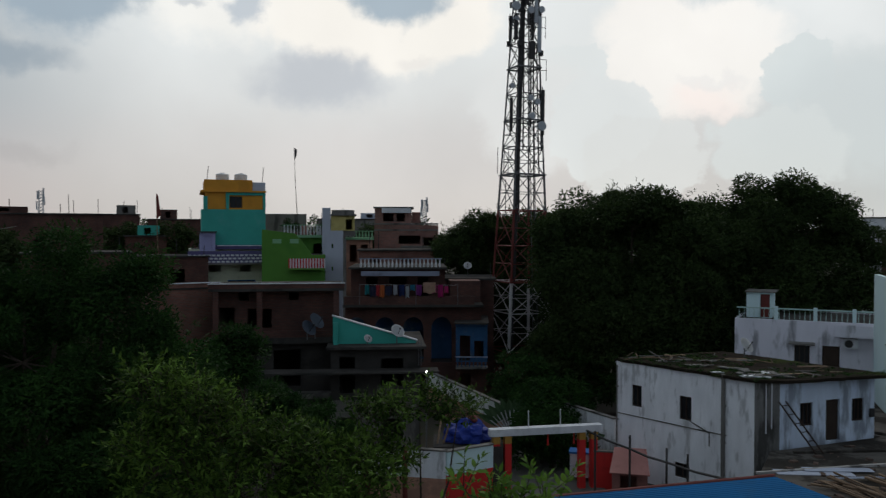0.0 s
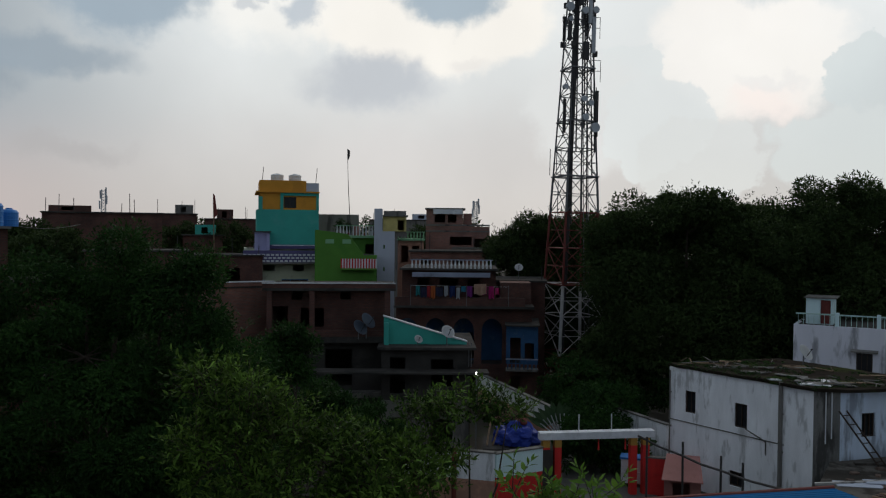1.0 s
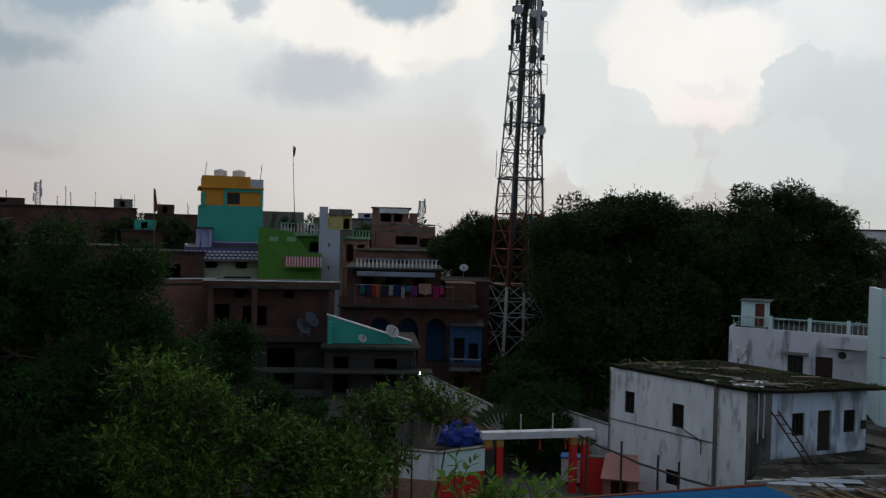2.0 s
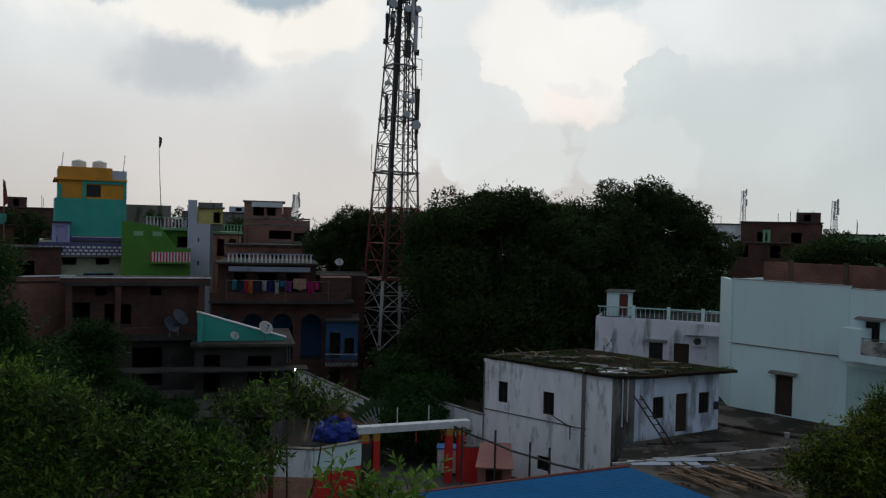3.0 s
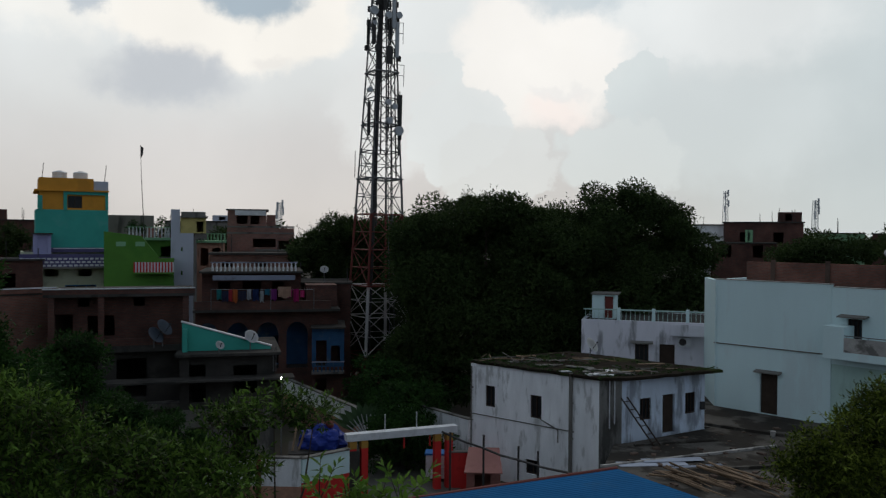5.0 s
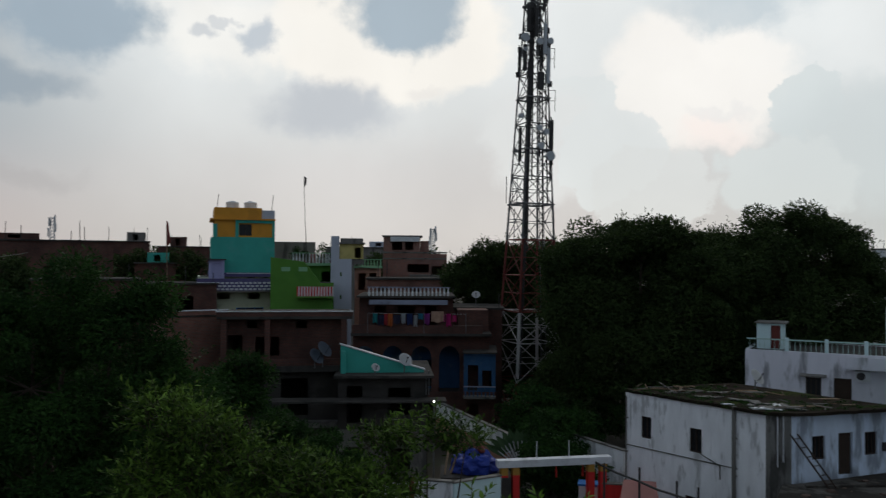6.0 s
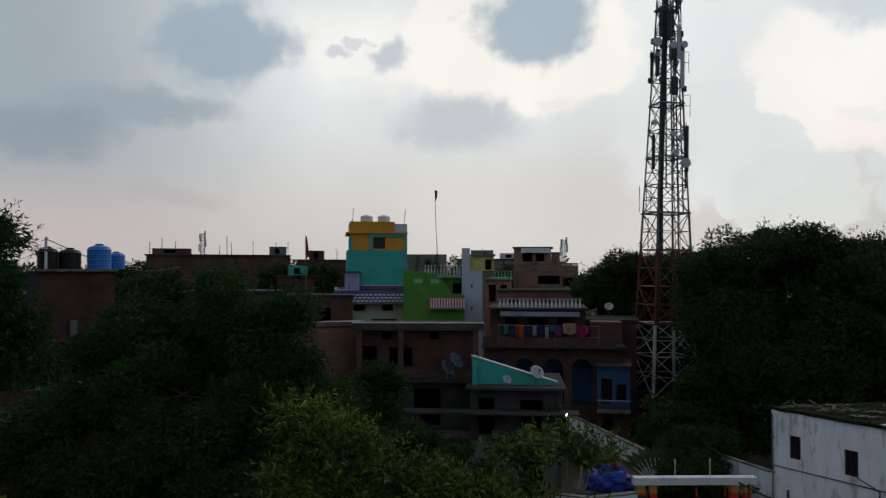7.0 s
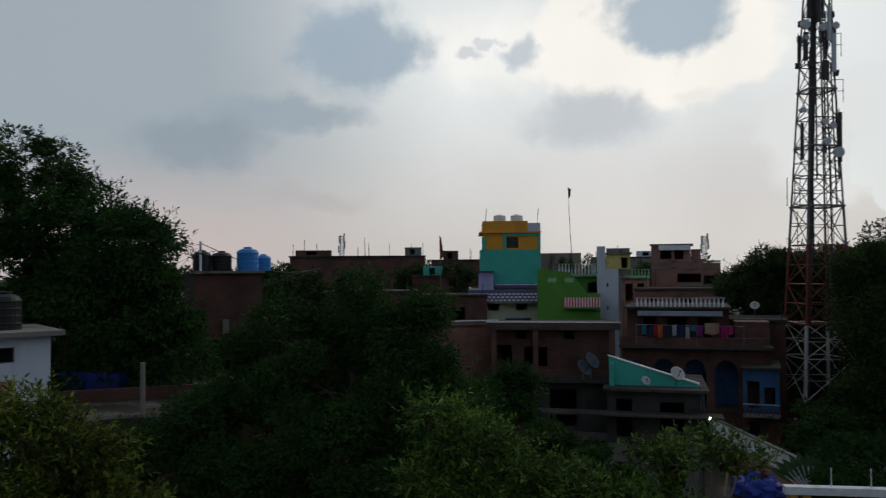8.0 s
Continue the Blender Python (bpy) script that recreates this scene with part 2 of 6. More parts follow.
GRIME = (0.03, 0.03, 0.028)
M = dict(
    earth=mat("earth", (0.055, 0.048, 0.036), 0.95, 0.4, 0.15, (0.04, 0.05, 0.025), 0.7, 0.12),
    asphalt=mat("lane_concrete", (0.13, 0.125, 0.115), 0.9, 0.3, 0.5, (0.10, 0.09, 0.08), 0.6),
    whitewash=mat("old_whitewash", (0.86, 0.87, 0.90), 0.9, 0.18, 1.3, (0.20, 0.195, 0.19), 0.5, 1.9, stain_cut=0.585, streak=True),
    whitewash_clean=mat("pale_blue_wash", (0.60, 0.755, 0.775), 0.85, 0.08, 0.4, (0.50, 0.56, 0.58), 0.4, 0.4, streak=True),
    teal_pale=mat("pale_teal_wash", (0.42, 0.58, 0.54), 0.88, 0.15, 0.6, (0.25, 0.34, 0.32), 0.5, 0.5, streak=True),
    lilac=mat("lilac_wash", (0.70, 0.69, 0.76), 0.9, 0.15, 0.6, (0.16, 0.16, 0.17), 0.75, 0.8, streak=True, stain_cut=0.555),
    blue_wash=mat("blue_tinted_wash", (0.60, 0.68, 0.80), 0.9, 0.2, 0.8, (0.13, 0.14, 0.17), 0.7, 0.9, streak=True, stain_cut=0.53),
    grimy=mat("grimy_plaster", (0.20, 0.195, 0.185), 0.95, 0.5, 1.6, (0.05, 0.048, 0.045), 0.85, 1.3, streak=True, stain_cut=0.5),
    concrete=mat("concrete", (0.17, 0.16, 0.148), 0.92, 0.3, 0.7, GRIME, 0.7, 0.6, streak=True),
    pale_cement=mat("pale_cement", (0.36, 0.345, 0.33), 0.9, 0.35, 1.2, (0.10, 0.095, 0.09), 0.8, 1.4, stain_cut=0.54),
    dark_concrete=mat("weathered_concrete", (0.065, 0.06, 0.056), 0.95, 0.35, 0.6, (0.03, 0.03, 0.028), 0.7, 0.5, spec=0.05),
    moss=mat("mossy_roof", (0.028, 0.022, 0.017), 0.95, 0.6, 1.0, (0.034, 0.046, 0.012), 0.9, 0.5, bump=0.9, stain_cut=0.58, spec=0.03),
    terrace=mat("terrace_screed", (0.105, 0.096, 0.086), 0.93, 0.45, 0.7, (0.032, 0.028, 0.024), 0.9, 0.45, bump=0.6, stain_cut=0.5, spec=0.05),
    brick=brick_mat("red_brick", (0.19, 0.07, 0.05), (0.26, 0.10, 0.07), (0.15, 0.12, 0.10)),
    brick_dark=brick_mat("sooty_brick", (0.095, 0.034, 0.026), (0.135, 0.05, 0.036), (0.07, 0.052, 0.044)),
    brick_pink=brick_mat("pink_brick", (0.24, 0.10, 0.08), (0.31, 0.14, 0.11), (0.17, 0.14, 0.125), dirt=0.3),
    teal=mat("teal_paint", (0.05, 0.36, 0.30), 0.75, 0.12, 0.7, (0.10, 0.35, 0.32), 0.5, 0.4),
    orange=mat("orange_paint", (0.62, 0.28, 0.035), 0.75, 0.12, 0.7, (0.40, 0.18, 0.03), 0.4, 0.5),
    green=mat("green_paint", (0.085, 0.225, 0.035), 0.8, 0.2, 0.5, (0.06, 0.19, 0.03), 0.6, 0.3),
    green_light=mat("pale_green_paint", (0.22, 0.42, 0.24), 0.8, 0.15, 0.5),
    purple=mat("violet_wash", (0.36, 0.36, 0.58), 0.85, 0.15, 0.6),
    navy=mat("violet_parapet", (0.10, 0.09, 0.20), 0.85, 0.2, 0.6),
    cream=mat("cream_wash", (0.55, 0.57, 0.42), 0.85, 0.15, 0.6, (0.2, 0.2, 0.15), 0.4, 0.5),
    yellow=mat("yellow_wash", (0.50, 0.42, 0.16), 0.85, 0.2, 0.6, (0.2, 0.17, 0.08), 0.5, 0.5),
    grey_wash=mat("blue_grey_wash", (0.46, 0.49, 0.57), 0.9, 0.12, 0.4, (0.25, 0.26, 0.30), 0.5, 0.35, streak=True),
    pink_tin=mat("pink_tin", (0.36, 0.16, 0.14), 0.7, 0.2, 0.8, (0.16, 0.08, 0.07), 0.5, 0.6),
    rubble=mat("rubble", (0.11, 0.075, 0.06), 0.95, 0.4, 2.0, random_tint=0.4),
    peach=mat("peach_wash", (0.50, 0.27, 0.19), 0.88, 0.18, 0.6, (0.22, 0.14, 0.11), 0.5, 0.5),
    red=mat("red_paint", (0.58, 0.03, 0.028), 0.6, 0.18, 0.8, (0.28, 0.02, 0.02), 0.5, 0.6),
    slate=mat("slate_blue_paint", (0.24, 0.26, 0.34), 0.85, 0.2, 0.8, (0.10, 0.10, 0.12), 0.6, 0.7),
    signal_yellow=mat("ochre_paint", (0.40, 0.22, 0.045), 0.7, 0.15, 0.8),
    cobalt=mat("blue_wall_paint", (0.028, 0.085, 0.18), 0.85, 0.3, 0.7, (0.12, 0.15, 0.17), 0.6, 0.9),
    blue_sheet=mat("blue_painted_sheet", (0.014, 0.11, 0.27), 0.9, 0.16, 0.6, (0.03, 0.10, 0.20), 0.5, 0.5, bump=0.1, spec=0.05),
    tarp=mat("blue_tarpaulin", (0.012, 0.032, 0.23), 0.5, 0.35, 1.5, (0.01, 0.02, 0.12), 0.5, 0.8),
    tank_blue=mat("blue_plastic", (0.03, 0.17, 0.47), 0.5, 0.1, 0.8),
    tank_black=mat("black_plastic", (0.012, 0.012, 0.014), 0.5, 0.1, 0.8),
    tank_white=mat("white_plastic", (0.62, 0.62, 0.62), 0.5, 0.1, 0.8),
    steel=mat("galvanised_steel", (0.14, 0.14, 0.145), 0.6, 0.25, 2.0, metal=0.2),
    dark_steel=mat("dark_steel", (0.045, 0.042, 0.042), 0.6, 0.25, 2.0),
    tower_red=mat("red_oxide_steel", (0.15, 0.035, 0.028), 0.65, 0.25, 1.0),
    tower_white=mat("white_painted_steel", (0.55, 0.53, 0.52), 0.6, 0.2, 1.0),
    panel_grey=mat("grey_radome_and_mast_haze", (0.42, 0.44, 0.47), 0.55, 0.08, 1.0),
    dish=mat("pale_dish", (0.52, 0.53, 0.55), 0.5, 0.12, 1.5),
    dish_grey=mat("grey_dish", (0.11, 0.135, 0.175), 0.5, 0.15, 1.5),
    wood_dark=mat("dark_wood", (0.045, 0.030, 0.022), 0.8, 0.3, 2.0),
    bamboo=mat("weathered_bamboo", (0.17, 0.115, 0.075), 0.85, 0.4, 2.5, random_tint=0.6),
    white_strip=mat("white_boards", (0.62, 0.63, 0.66), 0.7, 0.15, 1.5, (0.3, 0.3, 0.3), 0.5, 0.7),
    bark=mat("bark", (0.065, 0.05, 0.038), 0.95, 0.4, 2.0, bump=0.9),
    glass_dark=mat("dusty_dark_glass", (0.02, 0.022, 0.025), 0.25, 0.3, 2.0, bump=0.0),
    black=mat("dark_cavity", (0.012, 0.011, 0.011), 0.95, 0.2, 1.0),
    lamp=mat("lamp_housing", (0.6, 0.6, 0.6), 0.5, 0.1, 1.0),
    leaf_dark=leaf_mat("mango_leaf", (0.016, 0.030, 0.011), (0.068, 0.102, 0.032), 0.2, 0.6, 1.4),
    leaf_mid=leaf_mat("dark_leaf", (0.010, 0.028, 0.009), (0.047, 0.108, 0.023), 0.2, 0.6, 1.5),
    # near-black leaves paint the shaded crown interior, bright ones the lit tips
    leaf_light=leaf_mat("guava_leaf_lit_shaded", (0.009, 0.024, 0.005), (0.19, 0.325, 0.055), 0.3, 0.6, 2.1),
    leaf_yellow=leaf_mat("yellowish_leaf_lit_shaded", (0.009, 0.020, 0.003), (0.26, 0.33, 0.05), 0.3, 0.6, 2.2),
    leaf_bright=leaf_mat("fresh_leaf", (0.05, 0.11, 0.015), (0.17, 0.29, 0.05), 0.35, 0.5),
    palm=leaf_mat("palm_leaf", (0.03, 0.07, 0.03), (0.10, 0.15, 0.08), 0.2),
)


# ---- builders ----
def at(bearing, dist, z=0.0):
    """A place by bearing (degrees right of ahead) and level distance from the viewpoint."""
    return Vector((dist * math.sin(radians(bearing)), dist * math.cos(radians(bearing)), z))


def box(bm, x0, x1, y0, y1, z0, z1):
    vs = [bm.verts.new(p) for p in ((x0, y0, z0), (x1, y0, z0), (x1, y1, z0), (x0, y1, z0), (x0, y0, z1), (x1, y0, z1), (x1, y1, z1), (x0, y1, z1))]
    for f in ((3, 2, 1, 0), (4, 5, 6, 7), (0, 1, 5, 4), (1, 2, 6, 5), (2, 3, 7, 6), (3, 0, 4, 7)):
        bm.faces.new([vs[i] for i in f])


def rod(bm, p, q, r, r2=None, n=6):
    p, q = Vector(p), Vector(q)
    d = (q - p).normalized()
    a = d.orthogonal().normalized()
    b = d.cross(a)
    r2 = r if r2 is None else r2
    rings = []
    for c, rr in ((p, r), (q, r2)):
        rings.append([bm.verts.new(c + (a * math.cos(i * math.tau / n) + b * math.sin(i * math.tau / n)) * rr) for i in range(n)])
    for i in range(n):
        bm.faces.new((rings[0][i], rings[0][(i + 1) % n], rings[1][(i + 1) % n], rings[1][i]))
    bm.faces.new(rings[0][::-1])
    bm.faces.new(rings[1])


def prism(bm, pts, z0, z1):
    """Upright prism over a plan outline, counter-clockwise."""
    lo = [bm.verts.new((p[0], p[1], z0)) for p in pts]
    hi = [bm.verts.new((p[0], p[1], z1)) for p in pts]
    n = len(pts)
    for i in range(n):
        bm.faces.new((lo[i], lo[(i + 1) % n], hi[(i + 1) % n], hi[i]))
    bm.faces.new(lo[::-1])
    bm.faces.new(hi)


def slab_xz(bm, pts, y0, y1):
    """Plate with an outline in x and z, from y0 to y1."""
    a = [bm.verts.new((x, y0, z)) for x, z in pts]
    b = [bm.verts.new((x, y1, z)) for x, z in pts]
    n = len(pts)
    for i in range(n):
        bm.faces.new((a[(i + 1) % n], a[i], b[i], b[(i + 1) % n]))
    bm.faces.new(a)
    bm.faces.new(b[::-1])


def lathe(bm, prof, n=20, c=(0, 0, 0)):
    rings = []
    for r, z in prof:
        rings.append([bm.verts.new((c[0] + r * math.cos(i * math.tau / n), c[1] + r * math.sin(i * math.tau / n), c[2] + z)) for i in range(n)])
    for a, b in zip(rings, rings[1:]):
        for i in range(n):
            bm.faces.new((a[i], a[(i + 1) % n], b[(i + 1) % n], b[i]))
    bm.faces.new(rings[0][::-1])
    bm.faces.new(rings[-1])


def wall(bm, x0, x1, z0, z1, y0, y1, holes=()):
    """A wall along x with openings (xa, xb, za, zb) cut right through it, as one connected shell."""
    xs = sorted({x0, x1, *[min(max(h[i], x0), x1) for h in holes for i in (0, 1)]})
    zs = sorted({z0, z1, *[min(max(h[i], z0), z1) for h in holes for i in (2, 3)]})
    nx, nz = len(xs) - 1, len(zs) - 1
    verts = {}

    def v(i, j, k):
        if (i, j, k) not in verts:
            verts[i, j, k] = bm.verts.new((xs[i], (y0, y1)[k], zs[j]))
        return verts[i, j, k]

    def solid(i, j):
        if not (0 <= i < nx and 0 <= j < nz):
            return False
        mx, mz = (xs[i] + xs[i + 1]) / 2, (zs[j] + zs[j + 1]) / 2
        return not any(h[0] < mx < h[1] and h[2] < mz < h[3] for h in holes)

    for i in range(nx):
        for j in range(nz):
            if not solid(i, j):
                continue
            bm.faces.new((v(i, j, 0), v(i + 1, j, 0), v(i + 1, j + 1, 0), v(i, j + 1, 0)))
            bm.faces.new((v(i, j, 1), v(i, j + 1, 1), v(i + 1, j + 1, 1), v(i + 1, j, 1)))
            for di, dj, a, b in ((-1, 0, (i, j), (i, j + 1)), (1, 0, (i + 1, j), (i + 1, j + 1)), (0, -1, (i, j), (i + 1, j)), (0, 1, (i, j + 1), (i + 1, j + 1))):
                if not solid(i + di, j + dj):
                    bm.faces.new((v(*a, 0), v(*b, 0), v(*b, 1), v(*a, 1)))


def ragged(pts, step, amp, rng):
    """An outline with its edges broken into short uneven runs."""
    out = []
    for p, q in zip(pts, pts[1:] + pts[:1]):
        p, q = Vector(p), Vector(q)
        k = max(1, int((q - p).length / step))
        nrm = Vector((-(q - p).y, (q - p).x, 0)).normalized()
        for i in range(k):
            out.append(p.lerp(q, i / k) + nrm * rng.uniform(-amp, amp))
    return out


def part(name, bm, material, parent=None, label="", smooth=False):
    me = bpy.data.meshes.new(name)
    bmesh.ops.recalc_face_normals(bm, faces=bm.faces[:])
    bm.to_mesh(me)
    bm.free()
    me.materials.append(M[material] if isinstance(material, str) else material)
    if smooth:
        for p in me.polygons:
            p.use_smooth = True
    ob = new(name, me)
    if parent:
        ob.parent = parent
    if label:
        ob["label"] = label
    return ob


def thing(name, label, category, loc=(0, 0, 0), rz=0.0, group="", kind=""):
    e = new(name)
    e.empty_display_size = 0.3
    e.matrix_basis = pose(*loc, 0, 0, rz)
    return tagged(e, label, category, group, kind)


def facing(bearing, dist, z=0.0, turn=0.0):
    """Origin and turn of a building whose front faces the viewpoint."""
    p = at(bearing, dist, z)
    return dict(loc=tuple(p), rz=-bearing + turn)


def block(name, parent, w, d, z0, z1, material, holes=(), t=0.25, x=0.0, y=0.0, side_holes=(), roof="dark_concrete", label=""):
    """Four walls and slabs of one storey, its front at y, centred on x; openings in the front wall (local x from the left corner)."""
    xl, xr = x - w / 2, x + w / 2
    bm = bmesh.new()
    wall(bm, xl, xr, z0, z1, y, y + t, [(xl + a, xl + b, c, e) for a, b, c, e in holes])
    ob = part(name, bm, material, parent, label)
    for nm, a, b, c, e in (("side_wall", xl, xl + t, y + t, y + d - t), ("side_wall", xr - t, xr, y + t, y + d - t), ("back_wall", xl, xr, y + d - t, y + d)):
        bm = bmesh.new()
        box(bm, a, b, c, e, z0, z1)
        part(nm, bm, material, parent)
    for nm, a, b in (("ceiling_slab", z1 - 0.16, z1 - 0.01), ("floor_slab", z0 + 0.01, z0 + 0.08)):
        bm = bmesh.new()
        box(bm, xl + t + 0.003, xr - t - 0.003, y + t + 0.003, y + d - t - 0.003, a, b)
        part(nm, bm, roof, parent)
    return ob


def slab(parent, x0, x1, y0, y1, z0, z1, material="concrete", name="slab", label=""):
    bm = bmesh.new()
    box(bm, x0, x1, y0, y1, z0, z1)
    return part(name, bm, material, parent, label)


def window(parent, xa, xb, za, zb, y, material="wood_dark", bars=2, sill=True):
    """A dark wooden window set back in its opening: one frame with upright bars, and a pane behind it."""
    bm = bmesh.new()
    f, g = 0.06, 0.02
    cuts = [xa + f] + [xa + (xb - xa) * (i + 1) / (bars + 1) for i in range(bars)] + [xb - f]
    panes = [(a + (g if k else 0), b - (g if k < bars else 0), za + f, zb - f) for k, (a, b) in enumerate(zip(cuts, cuts[1:]))]
    wall(bm, xa, xb, za, zb, y + 0.06, y + 0.12, panes)
    ob = part("window", bm, material, parent)
    bm = bmesh.new()
    box(bm, xa + f * 0.5, xb - f * 0.5, y + 0.13, y + 0.145, za + f * 0.5, zb - f * 0.5)
    part("pane", bm, "glass_dark", ob)
    return ob


def door(parent, xa, xb, za, zb, y, material="wood_dark"):
    bm = bmesh.new()
    box(bm, xa + 0.02, xb - 0.02, y + 0.10, y + 0.15, za + 0.02, zb - 0.02)
    ob = part("door", bm, material, parent)
    for k in (0.1, 0.55):
        bm = bmesh.new()
        box(bm, xa + 0.12, xb - 0.12, y + 0.085, y + 0.0995, za + (zb - za) * k, za + (zb - za) * (k + 0.36))
        part("panel", bm, material, ob)
    return ob


def chajja(parent, xa, xb, z, y, out=0.45, material="concrete"):
    """Thin sloping concrete sunshade over an opening."""
    bm = bmesh.new()
    vs = [(xa, y, z), (xb, y, z), (xb, y - out, z - 0.08), (xa, y - out, z - 0.08)]
    lo = [bm.verts.new(v) for v in vs]
    hi = [bm.verts.new((v[0], v[1], v[2] + 0.07)) for v in vs]
    for i in range(4):
        bm.faces.new((lo[i], lo[(i + 1) % 4], hi[(i + 1) % 4], hi[i]))
    bm.faces.new(lo[::-1])
    bm.faces.new(hi)
    return part("sunshade", bm, material, parent)


def railing(parent, x0, x1, z0, z1, y, step, material, top="concrete", r=0.04, name="baluster"):
    """A row of balusters, each its own part, under a rail."""
    bm = bmesh.new()
    box(bm, x0, x1, y - 0.06, y + 0.06, z1 - 0.08, z1)
    part("rail", bm, top, parent)
    n = max(2, int((x1 - x0) / step))
    bm = bmesh.new()
    lathe(bm, [(r, 0), (r * 1.5, (z1 - z0) * 0.35), (r * 0.8, (z1 - z0) * 0.7), (r, z1 - z0 - 0.08)], 8)
    first = part(name, bm, material, parent)
    first.location = (x0 + (x1 - x0) * 0.5 / n, y, z0)
    for i in range(1, n):
        o = new(name, first.data)
        o.parent = parent
        o.location = (x0 + (x1 - x0) * (i + 0.5) / n, y, z0)


# ---- trees ----
def leaves(rng, centres, radii, count, size, flat=0.5, droop=0.3):
    """Folded leaves scattered through the outer shell of many clumps; returns vertices and faces."""
    pick = rng.integers(0, len(centres), count)
    v = rng.normal(size=(count, 3))
    v /= np.linalg.norm(v, axis=1, keepdims=True)
    rad = (radii[pick] * (0.3 + 0.7 * rng.random(count) ** 0.5))[:, None]
    pos = centres[pick] + v * rad * np.array((1, 1, 0.75))
    axis = v + rng.normal(size=(count, 3)) * 0.7
    axis[:, 2] -= droop
    axis /= np.linalg.norm(axis, axis=1, keepdims=True)
    side = np.cross(axis, rng.normal(size=(count, 3)))
    side /= np.linalg.norm(side, axis=1, keepdims=True)
    up = np.cross(side, axis)
    s = size * (0.6 + 0.8 * rng.random((count, 1)))
    a = pos
    b = pos + axis * s * 0.5 + side * s * 0.17 + up * s * 0.08
    c = pos + axis * s + up * s * -0.08
    d = pos + axis * s * 0.5 - side * s * 0.17 + up * s * 0.08
    verts = np.stack([a, b, c, d], 1).reshape(-1, 3)
    i = np.arange(count) * 4
    faces = np.stack([np.stack([i, i + 1, i + 2], 1), np.stack([i, i + 2, i + 3], 1)], 1).reshape(-1, 3)
    return verts, faces


def sprays(rng, lobes, count, length, size, per, lift):
    """Leafy shoots standing out of the crown: curved leaves set round each twig. Returns vertices, faces and twig ends."""
    lob = np.array(lobes, float)
    share = (lob[:, 3] * lob[:, 5]) ** 0.8
    pick = rng.choice(len(lob), count, p=share / share.sum())
    v = rng.normal(size=(count, 3))
    v /= np.linalg.norm(v, axis=1, keepdims=True)
    v[:, 2] = np.where(v[:, 2] < -0.2, -v[:, 2], v[:, 2])
    foot = lob[pick, :3] + v * lob[pick, 3:6] * (0.6 + 0.4 * rng.random((count, 1)))
    d = v * 0.7 + rng.normal(size=(count, 3)) * 0.35
    d[:, 2] += lift
    d /= np.linalg.norm(d, axis=1, keepdims=True)
    ln = length * (0.5 + rng.random((count, 1)))
    j = np.tile(np.arange(per), count)
    k = np.repeat(np.arange(count), per)
    t = ((j + 0.4 + 0.5 * rng.random(len(j))) / per)[:, None]
    dk, lk = d[k], ln[k]
    pos = foot[k] + dk * lk * t
    pos[:, 2] -= (0.16 * lk * t * t)[:, 0]
    u = np.cross(dk, (0.31, 0.17, 0.93))
    u /= np.linalg.norm(u, axis=1, keepdims=True)
    w = np.cross(dk, u)
    a = (j * 2.4 + rng.random(len(j)))[:, None]
    axis = dk * (0.25 + 0.65 * t) + (np.cos(a) * u + np.sin(a) * w) * (0.95 - 0.55 * t)
    axis[:, 2] -= 0.12
    axis /= np.linalg.norm(axis, axis=1, keepdims=True)
    side = np.cross(axis, np.array((0, 0, 1.0)) + rng.normal(size=axis.shape) * 0.45)
    side /= np.linalg.norm(side, axis=1, keepdims=True)
    up = np.cross(side, axis)
    s = size * (0.55 + 0.7 * rng.random((len(j), 1))) * (1.05 - 0.4 * t)
    rows = [pos, pos + axis * s * 0.38 + side * s * 0.17 + up * s * 0.05, pos + axis * s * 0.38 - side * s * 0.17 + up * s * 0.05,
            pos + axis * s * 0.74 + side * s * 0.12, pos + axis * s * 0.74 - side * s * 0.12, pos + axis * s * 1.05 - up * s * 0.13]
    verts = np.stack(rows, 1).reshape(-1, 3)
    i = np.arange(len(j)) * 6
    tris = [(0, 1, 2), (1, 3, 2), (2, 3, 4), (3, 5, 4)]
    faces = np.stack([np.stack([i + q for q in f], 1) for f in tris], 1).reshape(-1, 3)
    return verts, faces, foot - d * ln * 0.5, foot + d * ln * 0.8


def crown_mesh(name, verts, faces, material, parent):
    me = bpy.data.meshes.new(name)
    me.vertices.add(len(verts))
    me.vertices.foreach_set("co", verts.astype(np.float32).ravel())
    me.loops.add(len(faces) * 3)
    me.loops.foreach_set("vertex_index", faces.astype(np.int32).ravel())
    me.polygons.add(len(faces))
    me.polygons.foreach_set("loop_start", np.arange(len(faces), dtype=np.int32) * 3)
    me.update(calc_edges=True)
    me.materials.append(M[material])
    ob = new(name, me)
    ob.parent = parent
    return ob


